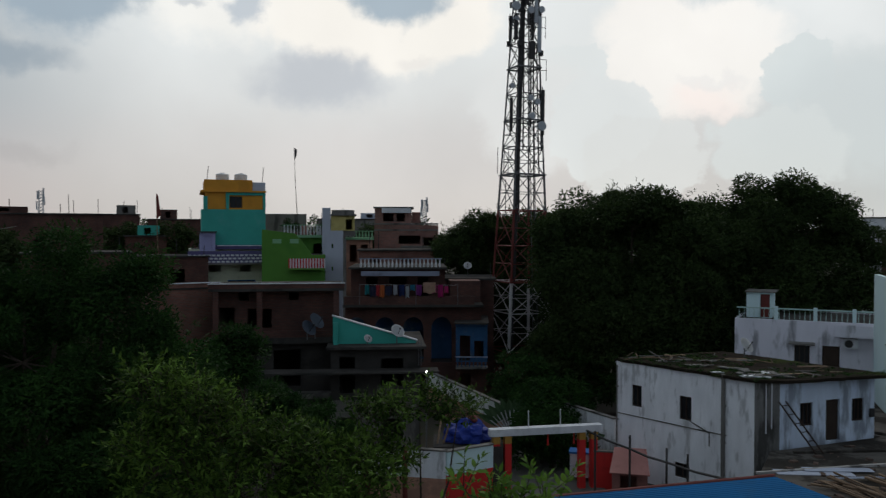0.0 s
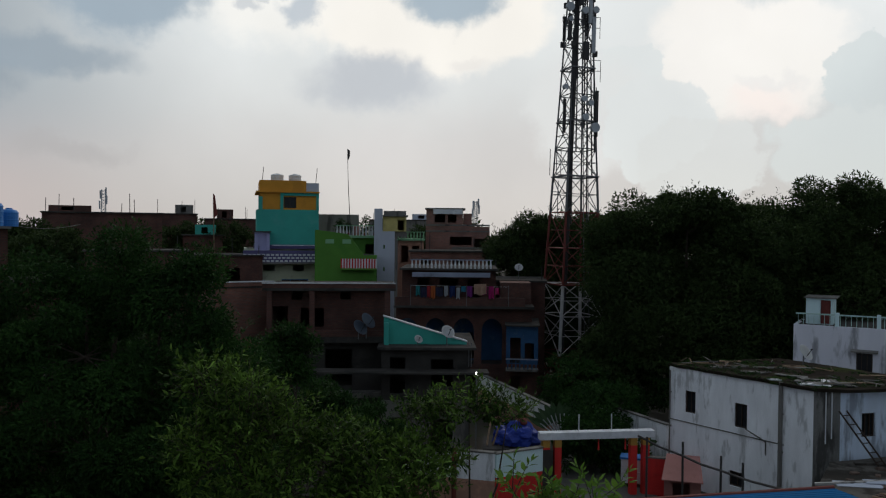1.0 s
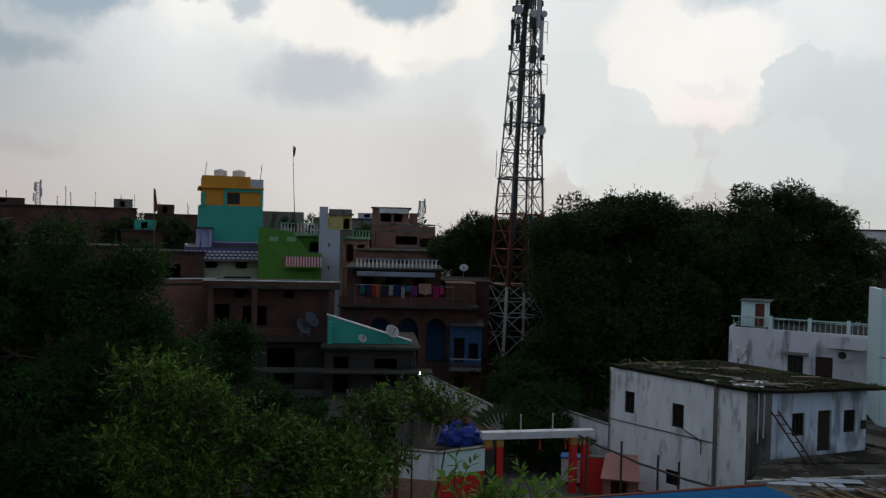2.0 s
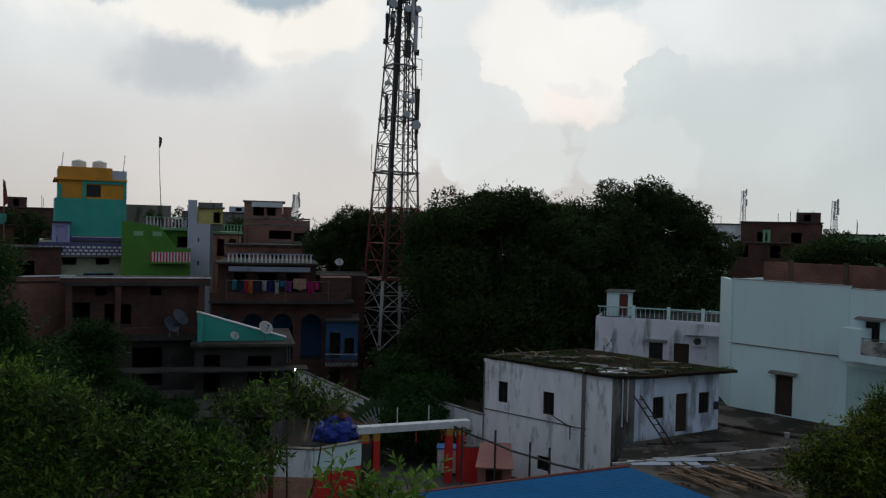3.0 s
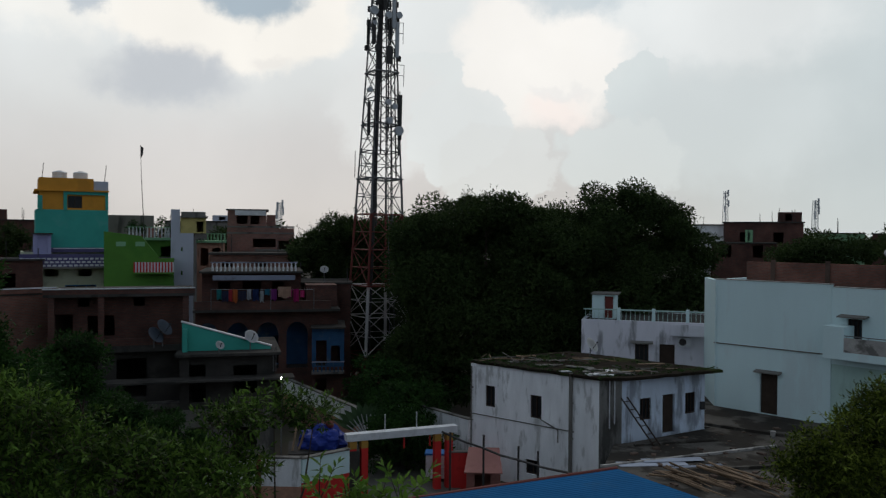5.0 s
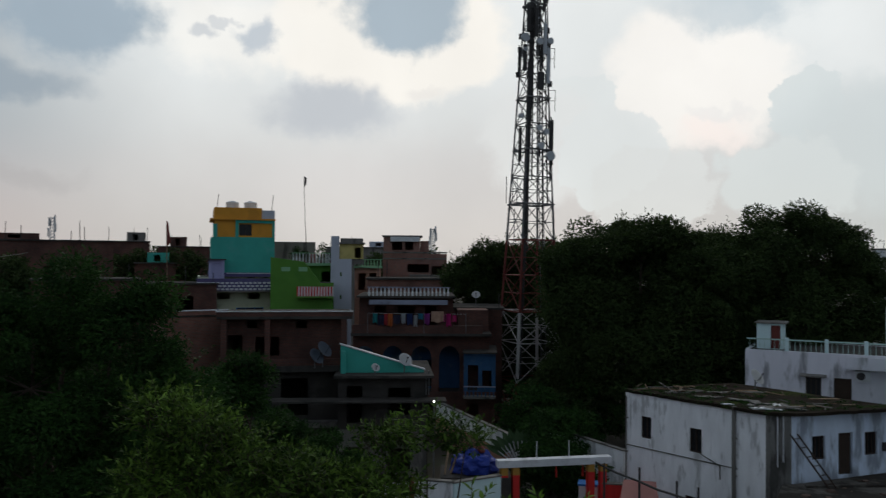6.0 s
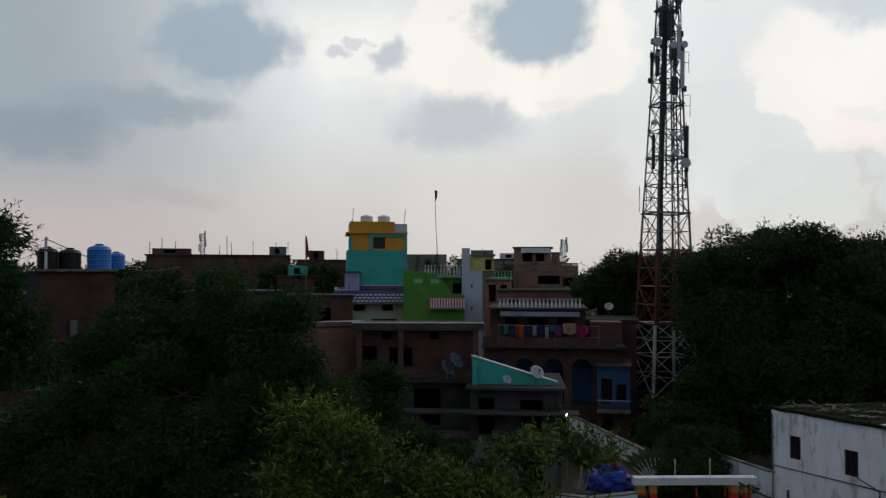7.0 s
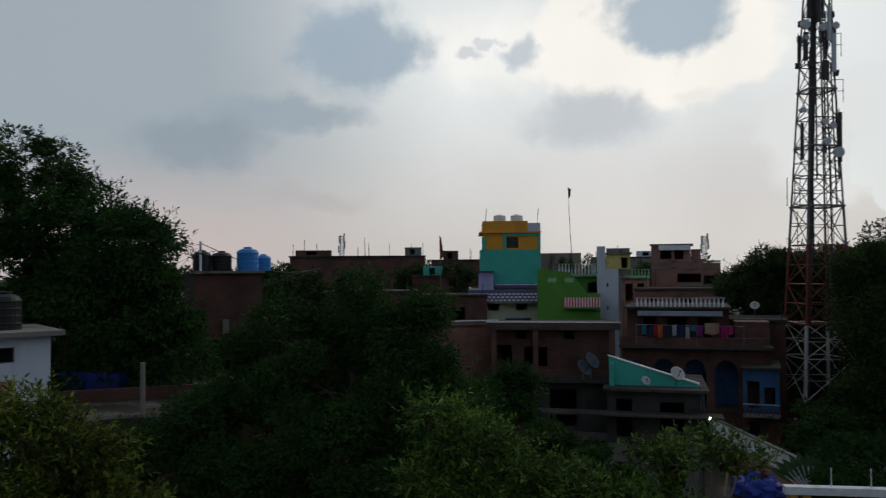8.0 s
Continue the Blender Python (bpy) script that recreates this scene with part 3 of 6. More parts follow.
def tree(name, label, loc, lobes, seed, leaf, count, size, clump=1.0, clumps=90, trunk_r=0.25, gap=0.0, group="", shoots=0, shoot=0.5, blade=0.17, per=11, lift=0.4):
    """A tree with trunk, limbs to every lobe, and leaves in clumps on the lobes. Lobes: centre x, y, z and radii."""
    rng = np.random.default_rng(seed)
    t = thing(name, label, "tree", loc, group=group)
    bm = bmesh.new()
    zc = min(l[2] - l[5] * 0.5 for l in lobes)
    fork = Vector((0, 0, max(1.5, zc * 0.75)))
    rod(bm, (0, 0, -0.1), fork * 0.5 + Vector((0.12, 0.05, 0)), trunk_r, trunk_r * 0.85, 9)
    rod(bm, fork * 0.5 + Vector((0.12, 0.05, 0)), fork, trunk_r * 0.85, trunk_r * 0.7, 9)
    centres, radii = [], []
    vol = np.array([l[3] * l[4] * l[5] for l in lobes]) ** 0.7
    for l, share in zip(lobes, vol / vol.sum()):
        c = Vector(l[:3])
        mid = (fork + c) / 2 + Vector(rng.normal(size=3) * 0.3)
        rod(bm, fork, mid, trunk_r * 0.5, trunk_r * 0.32)
        rod(bm, mid, c, trunk_r * 0.32, trunk_r * 0.12)
        k = max(5, int(clumps * share))
        for _ in range(k):
            v = rng.normal(size=3)
            v /= np.linalg.norm(v)
            if v[2] < -0.55:
                v[2] *= -1
            q = np.array(l[:3]) + v * np.array(l[3:6]) * (0.62 + 0.33 * rng.random())
            if rng.random() < gap:
                continue
            centres.append(q)
            radii.append(clump * (0.6 + 0.8 * rng.random()))
            if rng.random() < 0.5:
                rod(bm, c, Vector(q), trunk_r * 0.11, trunk_r * 0.03, 4)
    v, f = leaves(rng, np.array(centres), np.array(radii), count, size)
    if shoots:
        v2, f2, lo, hi = sprays(rng, lobes, shoots, shoot, blade, per, lift)
        if blade < 0.28:
            twigs = bmesh.new()
            for p, q in zip(lo[:700], hi[:700]):
                rod(twigs, p, q, blade * 0.05, blade * 0.02, 3)
            tagged(part("twig", twigs, "bark", t), kind="stuff")
        v, f = np.concatenate([v, v2]), np.concatenate([f, f2 + len(v)])
    part("trunk", bm, "bark", t)
    crown_mesh("crown", v, f, leaf, t)
    return t

# ---- ground ----
bm = bmesh.new()
n = 40
grid = [[bm.verts.new(((i / n - 0.5) * 4000 * abs(i / n - 0.5) * 2, (j / n - 0.5) * 4000 * abs(j / n - 0.5) * 2, 0)) for j in range(n + 1)] for i in range(n + 1)]
for i in range(n):
    for j in range(n):
        bm.faces.new((grid[i][j], grid[i + 1][j], grid[i + 1][j + 1], grid[i][j + 1]))
tagged(part("ground", bm, "earth"), "bare brown earth with sparse weeds", "ground", kind="structure")
bm = bmesh.new()
prism(bm, [at(3, 26), at(14, 26), at(11.5, 44), at(8, 62), at(3, 62), at(4.2, 44)], 0.004, 0.05)
tagged(part("road", bm, "asphalt"), "dusty concrete lane through the gate", "road", kind="structure")

# ---- the house that carries the viewpoint ----
own = thing("own_rooftop", "flat concrete roof under the viewpoint", "house", (0, -3.7, 0), kind="structure")
slab(own, -5, 5, -4, 3.4, 0, 11.4, "concrete", "wall")
slab(own, -5.2, 5.2, -4.2, 3.6, 11.403, 11.6, "dark_concrete", "roof")

# ---- old whitewashed house on the terrace ----
WF, WN, WR = Vector((9.55, 43.26, 0)), Vector((14.66, 37.1, 0)), Vector((21.6, 38.6, 0))
DL, DR = Vector((15.75, 36.9, 0)), Vector((21.2, 38.8, 0))
ROOF = 6.3
old = thing("old_white_house", "old whitewashed house with black stains and mossy flat roof", "house", tuple(WN))
L = (WF - WN).length


def on_wall(parent, p, q):
    """A frame on the wall from p to q seen from outside: x along it from p, y inwards. Returns a setter for parts."""
    d = (q - p).normalized()
    a = math.degrees(math.atan2(d.y, d.x))
    m = pose(*(p - Vector(parent.location)), 0, 0, a)

    def put(ob):
        ob.matrix_basis = m
        return ob
    return put


put = on_wall(old, WF, WN)
wins = [(1.02, 1.66, 3.9, 5.05), (3.95, 4.65, 3.72, 4.92), (3.7, 4.55, 0.75, 1.5)]
bm = bmesh.new()
wall(bm, 0, L, 0, ROOF - 0.12, 0, 0.28, wins)
put(part("wall", bm, "whitewash", old, "whitewashed plaster wall with rain stains"))
for a, b, c, e in wins:
    put(window(old, a, b, c, e, 0.02, "wood_dark", 1))
bm = bmesh.new()
box(bm, -0.02, L - 1.4, -0.035, -0.003, 3.36, 3.41)
put(part("ledge", bm, "concrete", old))
for x, z0, z1, r in ((L - 1.55, 0, 6.35, 0.1), (0.12, 1.0, 6.0, 0.04)):
    bm = bmesh.new()
    rod(bm, (x, -0.1, z0), (x, -0.1, z1), r, r, 10)
    put(part("drainpipe", bm, "concrete", old, "grey drainpipe down the wall"))
    for z in (1.2, 3.0, 4.8):
        if z0 < z < z1:
            bm = bmesh.new()
            box(bm, x - r - 0.02, x + r + 0.02, -0.12, -0.002, z, z + 0.06)
            put(part("bracket", bm, "concrete", old))
bm = bmesh.new()
rod(bm, (L - 3.4, -0.08, 3.75), (L - 2.3, -0.08, 3.35), 0.03)
rod(bm, (L - 2.3, -0.08, 3.35), (L - 2.3, -0.08, 2.7), 0.03)
put(part("pipe", bm, "concrete", old))
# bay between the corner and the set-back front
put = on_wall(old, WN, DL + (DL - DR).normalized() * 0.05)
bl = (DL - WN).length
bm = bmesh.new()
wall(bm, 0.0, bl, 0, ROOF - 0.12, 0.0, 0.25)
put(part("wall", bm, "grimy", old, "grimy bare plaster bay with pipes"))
for x in (0.5, 0.75):
    bm = bmesh.new()
    rod(bm, (x, -0.06, 3.3 + x), (x, -0.06, 6.2), 0.028, 0.028, 8)
    put(part("drainpipe", bm, "white_strip", old))
put = on_wall(old, DL, DR)
fl = (DR - DL).length
fh = [(1.2, 1.95, 4.05, 5.15), (2.75, 3.6, 3.22, 5.2), (4.35, 5.1, 4.05, 5.15)]
bm = bmesh.new()
wall(bm, 0, fl, 0, ROOF - 0.12, 0, 0.25, fh)
put(part("wall", bm, "blue_wash", old, "bluish whitewash wall with dark damp under the eave"))
put(window(old, *fh[0], 0.02, "wood_dark", 2))
put(window(old, *fh[2], 0.02, "wood_dark", 2))
put(door(old, *fh[1], 0.02))
bm = bmesh.new()
box(bm, fl - 0.35, fl - 0.1, -0.12, -0.003, 4.2, 4.6)
put(part("meter_box", bm, "dark_steel", old, "small dark meter box"))
BK = WF + (DR - DL).normalized() * 6.6
bm = bmesh.new()
prism(bm, [p - WN for p in (DR + Vector((0.02, 0.3, 0)), BK, WF + Vector((0.35, 0.1, 0)), WF + Vector((0.45, -0.3, 0)), BK + Vector((-0.3, -0.3, 0)), DR + Vector((-0.3, 0.3, 0)))], 0, ROOF - 0.13)
part("wall", bm, "whitewash", old)
# roof: a thick slab with a broken edge and an overhang
bm = bmesh.new()
edge = [p - WN for p in (WF + Vector((-0.15, 0.1, 0)), WN + Vector((-0.1, -0.2, 0)), DL + Vector((0.1, -0.25, 0)), WR + Vector((0.35, -0.35, 0)), BK + Vector((0.4, 0.4, 0)))]
prism(bm, ragged(edge, 0.35, 0.07, random.Random(2)), ROOF - 0.118, ROOF + 0.03)
part("roof", bm, "moss", old, "mossy dark flat roof with broken edge")
rng = random.Random(4)
for i in range(54):
    u, v = rng.random(), rng.random() ** 1.6
    p = WF.lerp(WN, u).lerp(WR.lerp(BK, 1 - u), v * 0.8 + 0.08) - WN
    a, ln = rng.random() * 6.3, 0.3 + rng.random() * 1.3
    bm = bmesh.new()
    d = Vector((math.cos(a), math.sin(a), 0)) * ln
    if i % 3:
        rod(bm, p + Vector((0, 0, ROOF + 0.1)), p + d + Vector((0, 0, ROOF + 0.1 + rng.random() * 0.15)), 0.035, 0.02, 5)
    else:
        box(bm, p.x, p.x + 0.5 + rng.random(), p.y, p.y + 0.25, ROOF + 0.034, ROOF + 0.09)
    o = part("plank" if i % 3 else "stone_slab", bm, "bamboo" if i % 2 else "concrete")
    o.location = WN
    tagged(o, "weathered scrap lying on the mossy roof", "debris", "scrap on the old roof")
for i in range(12):
    u = rng.uniform(0.55, 1.0)
    p = WF.lerp(WN, u).lerp(WR.lerp(BK, 1 - u), rng.uniform(0.02, 0.3)) - WN
    bm = bmesh.new()
    w, d = rng.uniform(0.2, 0.5), rng.uniform(0.12, 0.3)
    prism(bm, ragged([Vector((-w, -d, 0)), Vector((w, -d, 0)), Vector((w, d, 0)), Vector((-w, d, 0))], 0.2, 0.05, rng), 0, 0.05)
    o = part("roof_tile", bm, "white_strip" if i % 3 == 0 else "grimy")
    o.matrix_basis = pose(*(WN + p), 0, 0, rng.uniform(0, 180)) @ pose(0, 0, ROOF + 0.033 + 0.02 * (i % 3), rng.uniform(0, 6))
    tagged(o, "broken pale tile lying on the mossy roof", "tile", "broken tiles on the old roof")
nrng = np.random.default_rng(19)
rim = [WF.lerp(WN, k / 14) for k in range(14)] + [WN.lerp(WR, k / 16) + Vector((0, -0.15, 0)) for k in range(17)]
spots = [p + Vector((0, 0, ROOF + 0.02)) for p in rim]
for i in range(110):
    u, v = nrng.random(), nrng.random() ** 1.3
    spots.append(WF.lerp(WN, u).lerp(WR.lerp(BK, 1 - u), 0.06 + 0.85 * v) + Vector((0, 0, ROOF + 0.03)))
vv, ff = leaves(nrng, np.array([tuple(p - WN) for p in spots]), 0.08 + 0.22 * nrng.random(len(spots)), 7000, 0.13, droop=-0.2)
vv[:, 2] = ROOF + 0.02 + (vv[:, 2] - ROOF) * 0.6
tagged(crown_mesh("moss", vv, ff, "leaf_mid", old), "low moss and weeds growing over the roof", kind="stuff")
# leaning ladder
lad = thing("ladder", "dark wooden ladder leaning on the old house", "ladder", tuple(DL + Vector((0.15, -1.9, 3.2))), 20)
for k in (0, 0.4):
    bm = bmesh.new()
    rod(bm, (k + 1.1, 0.2, 0), (k, 1.35, 2.25), 0.04)
    part("rail", bm, "wood_dark", lad)
for i in range(6):
    f = (i + 0.5) / 6
    bm = bmesh.new()
    rod(bm, (1.1 - 1.1 * f, 0.2 + 1.15 * f, 2.25 * f), (1.5 - 1.1 * f, 0.2 + 1.15 * f, 2.25 * f), 0.025)
    part("rung", bm, "wood_dark", lad)

# ---- terrace: a flat roof one storey up ----
ter = thing("terrace_block", "flat terrace of dark screed over a low storey", "house", (0, 0, 0))
plan = [Vector((11.5, 29.65, 0)), Vector((12.8, 30.0, 0)), Vector((16.1, 22.2, 0)), at(44, 26), at(44, 58), at(27.5, 58), BK + Vector((0.5, 0.8, 0)), DR + Vector((0.35, -0.1, 0)), DL + Vector((0.3, -0.4, 0)), WN + Vector((0.4, -0.9, 0))]
bm = bmesh.new()
prism(bm, plan, 0, 3.05)
part("wall", bm, "concrete", ter)
bm = bmesh.new()
prism(bm, plan, 3.053, 3.2)
part("roof", bm, "terrace", ter, "dark weathered screed")

# ---- blue sheet roof in front ----
br = thing("blue_roof_shed", "shed with a smooth blue sheet roof and dark edge", "shed", (0, 0, 0))
P1, P2, P3, P4 = at(6.0, 27.5), at(22.9, 32.5), Vector((15.8, 22.0, 0)), at(13, 20.5)
for nm, z0, z1, mt, grow in (("wall", 0, 3.7, "concrete", -0.25), ("edge", 3.72, 3.86, "dark_steel", 0.06), ("roof", 3.863, 3.95, "blue_sheet", 0)):
    c = (P1 + P2 + P3 + P4) / 4
    bm = bmesh.new()
    prism(bm, [p + (p - c).normalized() * grow for p in (P4, P3, P2, P1)], z0, z1)
    part(nm, bm, mt, br)
for i in range(44):
    f = (i + 0.5) / 44
    bm = bmesh.new()
    a, b = P1.lerp(P4, f), P2.lerp(P3, f)
    rod(bm, a + Vector((0, 0, 3.952)), b + Vector((0, 0, 3.948)), 0.016, 0.016, 6)
    part("rib", bm, "blue_sheet", br)
bm = bmesh.new()
rod(bm, P1 + Vector((0, 0.12, 3.9)), P2 + Vector((0, 0.12, 3.95)), 0.09, 0.08, 8)
part("edge_beam", bm, "tower_red", br, "rust-brown beam along the roof edge")
bm = bmesh.new()
side = (P3 - P2).normalized()
nrm = Vector((-side.y, side.x, 0))
prism(bm, ragged([P2 + nrm * 0.08, P3 + nrm * 0.08, P3 + nrm * 0.62, P2 + nrm * 0.3], 0.6, 0.03, random.Random(6)), 3.2, 3.62)
part("lip", bm, "concrete", br, "pale concrete lip beside the sheet roof")

# ---- big pale house with balcony ----
BA, BB = at(29.25, 50.2), at(36.4, 47.6)
big = thing("pale_blue_house", "tall pale blue plastered house with an upper balcony", "house", tuple(BA))
put = on_wall(big, BA, BB)
bwid = (BB - BA).length
bm = bmesh.new()
dx = bwid * 0.42
wall(bm, 0, bwid, 3.2, 10.75, 0, 0.25, [(dx, dx + 1.0, 3.22, 5.5)])
put(part("wall", bm, "whitewash_clean", big))
put(door(big, dx, dx + 1.0, 3.22, 5.5, 0.02))
o = chajja(big, dx - 0.25, dx + 1.25, 5.65, 0, 0.4)
put(o)
bm = bmesh.new()
box(bm, -0.02, bwid + 0.1, -0.05, -0.003, 6.95, 7.01)
put(part("ledge", bm, "concrete", big))
bm = bmesh.new()
box(bm, -0.03, bwid + 0.03, -0.03, 0.28, 10.753, 10.8)
put(part("coping", bm, "pale_cement", big))
# left flank, back, and the set-back wing with balcony
bm = bmesh.new()
box(bm, 0.0, 0.25, 0.252, 4.5, 3.2, 10.75)
put(part("side_wall", bm, "whitewash_clean", big))
bm = bmesh.new()
box(bm, 0.25, bwid + 7, 4.25, 4.5, 3.2, 10.6)
put(part("back_wall", bm, "whitewash_clean", big))
BS = BA + Vector((math.sin(radians(19)), math.cos(radians(19)), 0)) * 3.6
bm = bmesh.new()
wall(bm, 0, (BA - BS).length - 0.004, 3.2, 10.7, 0.0, 0.25)
on_wall(big, BS, BA)(part("side_wall", bm, "whitewash_clean", big))
# the wing turns a little towards the viewpoint
turn = pose(bwid, 0, 0, 0, 0, -7)


def put_wing(ob):
    put(ob)
    ob.matrix_basis = ob.matrix_basis @ turn
    return ob


bm = bmesh.new()
wall(bm, 0.003, 7, 6.5, 10.62, 0.02, 0.27, [(0.85, 1.6, 7.5, 9.0), (3.9, 4.8, 7.5, 9.1)])
put_wing(part("wall", bm, "whitewash_clean", big))
# teal wall below the balcony; its darker tone also paints in the balcony's shade
bm = bmesh.new()
wall(bm, 0.003, 7, 3.2, 6.497, 0.03, 0.26, [(2.0, 3.2, 3.6, 5.4)])
put_wing(part("wall", bm, "teal_pale", big, "pale teal lower wall, darkened for the balcony's shade"))
put_wing(window(big, 0.85, 1.6, 7.5, 9.0, 0.04, "wood_dark", 2))
put_wing(window(big, 3.9, 4.8, 7.5, 9.1, 0.04, "wood_dark", 3))
put_wing(chajja(big, 0.5, 1.95, 9.15, 0.02, 0.5))
put_wing(chajja(big, 3.5, 5.4, 9.3, 0.02, 0.5))
bm = bmesh.new()
box(bm, 0.1, 7, -1.1, 0.017, 6.95, 7.35)
put_wing(part("balcony", bm, "whitewash_clean", big))
bm = bmesh.new()
box(bm, 1.2, 7, -1.1, -1.0, 7.353, 8.1)
put_wing(part("parapet", bm, "pale_cement", big))
bm = bmesh.new()
box(bm, 0.1, 1.197, -1.1, 0.017, 7.353, 8.65)
put_wing(part("parapet", bm, "whitewash_clean", big))
bm = bmesh.new()
rod(bm, (1.2, -1.05, 8.2), (7, -1.05, 8.2), 0.025)
put_wing(part("rail", bm, "steel", big))
for i in range(6):
    bm = bmesh.new()
    rod(bm, (1.3 + i * 1.1, -1.05, 8.1), (1.3 + i * 1.1, -1.05, 8.2), 0.02)
    put_wing(part("rail_post", bm, "steel", big))
bm = bmesh.new()
box(bm, 0.05, 7, 0.0, 0.3, 10.623, 10.67)
put_wing(part("coping", bm, "pale_cement", big))
bm = bmesh.new()
box(bm, 0.3, bwid + 7, 0.32, 4.2, 10.4, 10.58)
put(part("roof", bm, "dark_concrete", big))
bm = bmesh.new()
rod(bm, (0.08, -0.05, 3.3), (0.08, -0.05, 10.4), 0.05)
put(part("drainpipe", bm, "whitewash_clean", big))
bm = bmesh.new()
box(bm, 0.9, bwid + 7, 2.2, 2.45, 10.583, 11.8)
put(part("upper_wall", bm, "brick", big, "bare red brick rooftop wall"))
for i in range(4):
    bm = bmesh.new()
    box(bm, 2.4 + i * 3.1, 2.65 + i * 3.1, 2.1, 2.197, 10.583, 11.95)
    put(part("pillar", bm, "rubble", big))

# ---- lilac low house behind the old one ----
lil = thing("lilac_house", "lilac-white flat-roofed house with railing and rooftop stair hut", "house", **facing(25.0, 55.5, 0, -2))
hl = [(3.6, 4.5, 4.55, 6.0), (5.2, 6.2, 3.3, 6.05)]
block("wall", lil, 9.6, 7, 0, 7.55, "lilac", hl, x=0.2)
window(lil, -1.0, -0.1, 4.55, 6.0, 0.02)
door(lil, 0.6, 1.6, 3.3, 6.05, 0.02)
chajja(lil, -1.3, 0.2, 6.15, 0)
slab(lil, 1.3, 5.2, -0.9, -0.003, 6.75, 6.95, "lilac", "ledge")
slab(lil, 1.3, 5.2, -0.9, -0.8, 6.953, 7.5, "lilac", "parapet")
ac = thing("air_conditioner", "white split air-conditioner unit with round fan grille", "air conditioner", tuple(lil.matrix_basis @ Vector((2.2, -0.22, 6.0))), lil.matrix_basis.to_euler().z * 57.2958)
slab(ac, -0.42, 0.42, -0.18, 0.2, 0, 0.6, "white_strip", "body")
bm = bmesh.new()
rod(bm, (-0.1, -0.2, 0.3), (-0.1, -0.182, 0.3), 0.24, 0.24, 18)
part("fan_grille", bm, "dark_steel", ac)
railing(lil, -4.5, 4.9, 7.55, 8.3, 0.15, 0.3, "teal_pale", "teal_pale", 0.015, "post")
for x in (-2.1, 0.2, 2.4, 4.7):
    slab(lil, x - 0.11, x + 0.11, 0.03, 0.27, 7.553, 8.4, "whitewash_clean", "pillar")
for z in (6.3, 7.0):
    slab(lil, 3.9, 5.0, -1.5, -0.903, z, z + 0.1, "whitewash_clean", "ledge")
bm = bmesh.new()
wall(bm, -4.0, -2.4, 7.55, 9.2, 1.0, 1.2, [(-3.15, -2.55, 7.57, 9.1)])
part("stair_hut", bm, "whitewash_clean", lil)
slab(lil, -4.0, -3.8, 1.203, 3.0, 7.55, 9.2, "whitewash_clean", "stair_hut_wall")
slab(lil, -2.6, -2.4, 1.203, 3.0, 7.55, 9.2, "whitewash_clean", "stair_hut_wall")
slab(lil, -4.0, -2.4, 3.003, 3.2, 7.55, 9.2, "whitewash_clean", "stair_hut_wall")
door(lil, -3.15, -2.55, 7.57, 9.1, 1.02, "tower_red")
slab(lil, -4.1, -2.2, 0.85, 3.3, 9.203, 9.28, "concrete", "roof")

# ---- gate ----
GL, GR = at(4.1, 40.0), at(10.75, 41.6)
gate = thing("street_gate", "street gate with red posts and white crossbeam", "gate", tuple(GL))
d = (GR - GL)
ga = math.degrees(math.atan2(d.y, d.x))
gate.matrix_basis = pose(*GL, 0, 0, ga)
gw = d.length
for x in (-0.1, 0.5, gw - 0.55, gw + 0.1):
    slab(gate, x - 0.17, x + 0.17, -0.17, 0.17, 0, 2.55, "red", "post")
    slab(gate, x - 0.175, x + 0.175, -0.175, 0.175, 2.553, 2.95, "signal_yellow", "post_top")
slab(gate, -0.45, gw + 0.5, -0.25, 0.25, 2.953, 3.3, "white_strip", "crossbeam")
for x in (1.6, 3.3):
    bm = bmesh.new()
    rod(bm, (x, 0, 3.3), (x, 0, 4.15), 0.03)
    part("spike", bm, "white_strip", gate)
for x in (2.6, 4.0):
    bm = bmesh.new()
    rod(bm, (x, -0.1, 2.95), (x, -0.1, 2.35), 0.02, 0.05)
    part("pennant", bm, "red", gate)

# ---- compound walls ----
def compound(name, label, p, q, z, low, high, split, t=0.22):
    e = thing(name, label, "wall", tuple(p), math.degrees(math.atan2((q - p).y, (q - p).x)), kind="")
    ln = (q - p).length
    slab(e, 0, ln, 0, t, 0, split, low, "plinth")
    slab(e, -0.01, ln + 0.01, -0.01, t + 0.01, split + 0.003, z, high, "panel")
    slab(e, -0.04, ln + 0.04, -0.05, t + 0.05, z + 0.003, z + 0.07, "concrete", "coping")
    return e


compound("compound_wall", "red and white painted compound wall", at(0.45, 37.2), at(3.75, 38.6), 2.85, "red", "whitewash_clean", 1.75)
cw = compound("compound_wall", "white and peach painted compound wall", at(-6.5, 38.5), at(0.4, 37.3), 2.85, "peach", "whitewash", 1.55)
for b in (-5.3, -2.6):
    o = thing("fence_post", "rusty red iron fence post", "post", tuple(at(b, 37.3)))
    bm = bmesh.new()
    rod(bm, (0, 0, 0), (0, 0, 3.1), 0.12, 0.12, 8)
    part("post", bm, "tower_red", o)
compound("compound_wall", "long white and peach wall along the lane", at(-0.9, 60), at(4.2, 49), 2.6, "peach", "whitewash", 1.5)
compound("compound_wall", "patchy whitewashed wall beside the lane", at(7.2, 51), at(12.3, 45.5), 2.7, "whitewash", "whitewash", 1.2)
compound("compound_wall", "red wall beside the gate post", at(10.9, 41.5), at(14.0, 41.6), 1.9, "red", "red", 0.9)

# ---- lattice tower ----
TB = at(5.55, 68)
tow = thing("lattice_tower", "tall square lattice mast, red and white below, dark steel above", "tower", tuple(TB), 22)
tow.matrix_basis = pose(*TB, 0, 1.0, 22)
W0, W1 = 2.1, 0.6


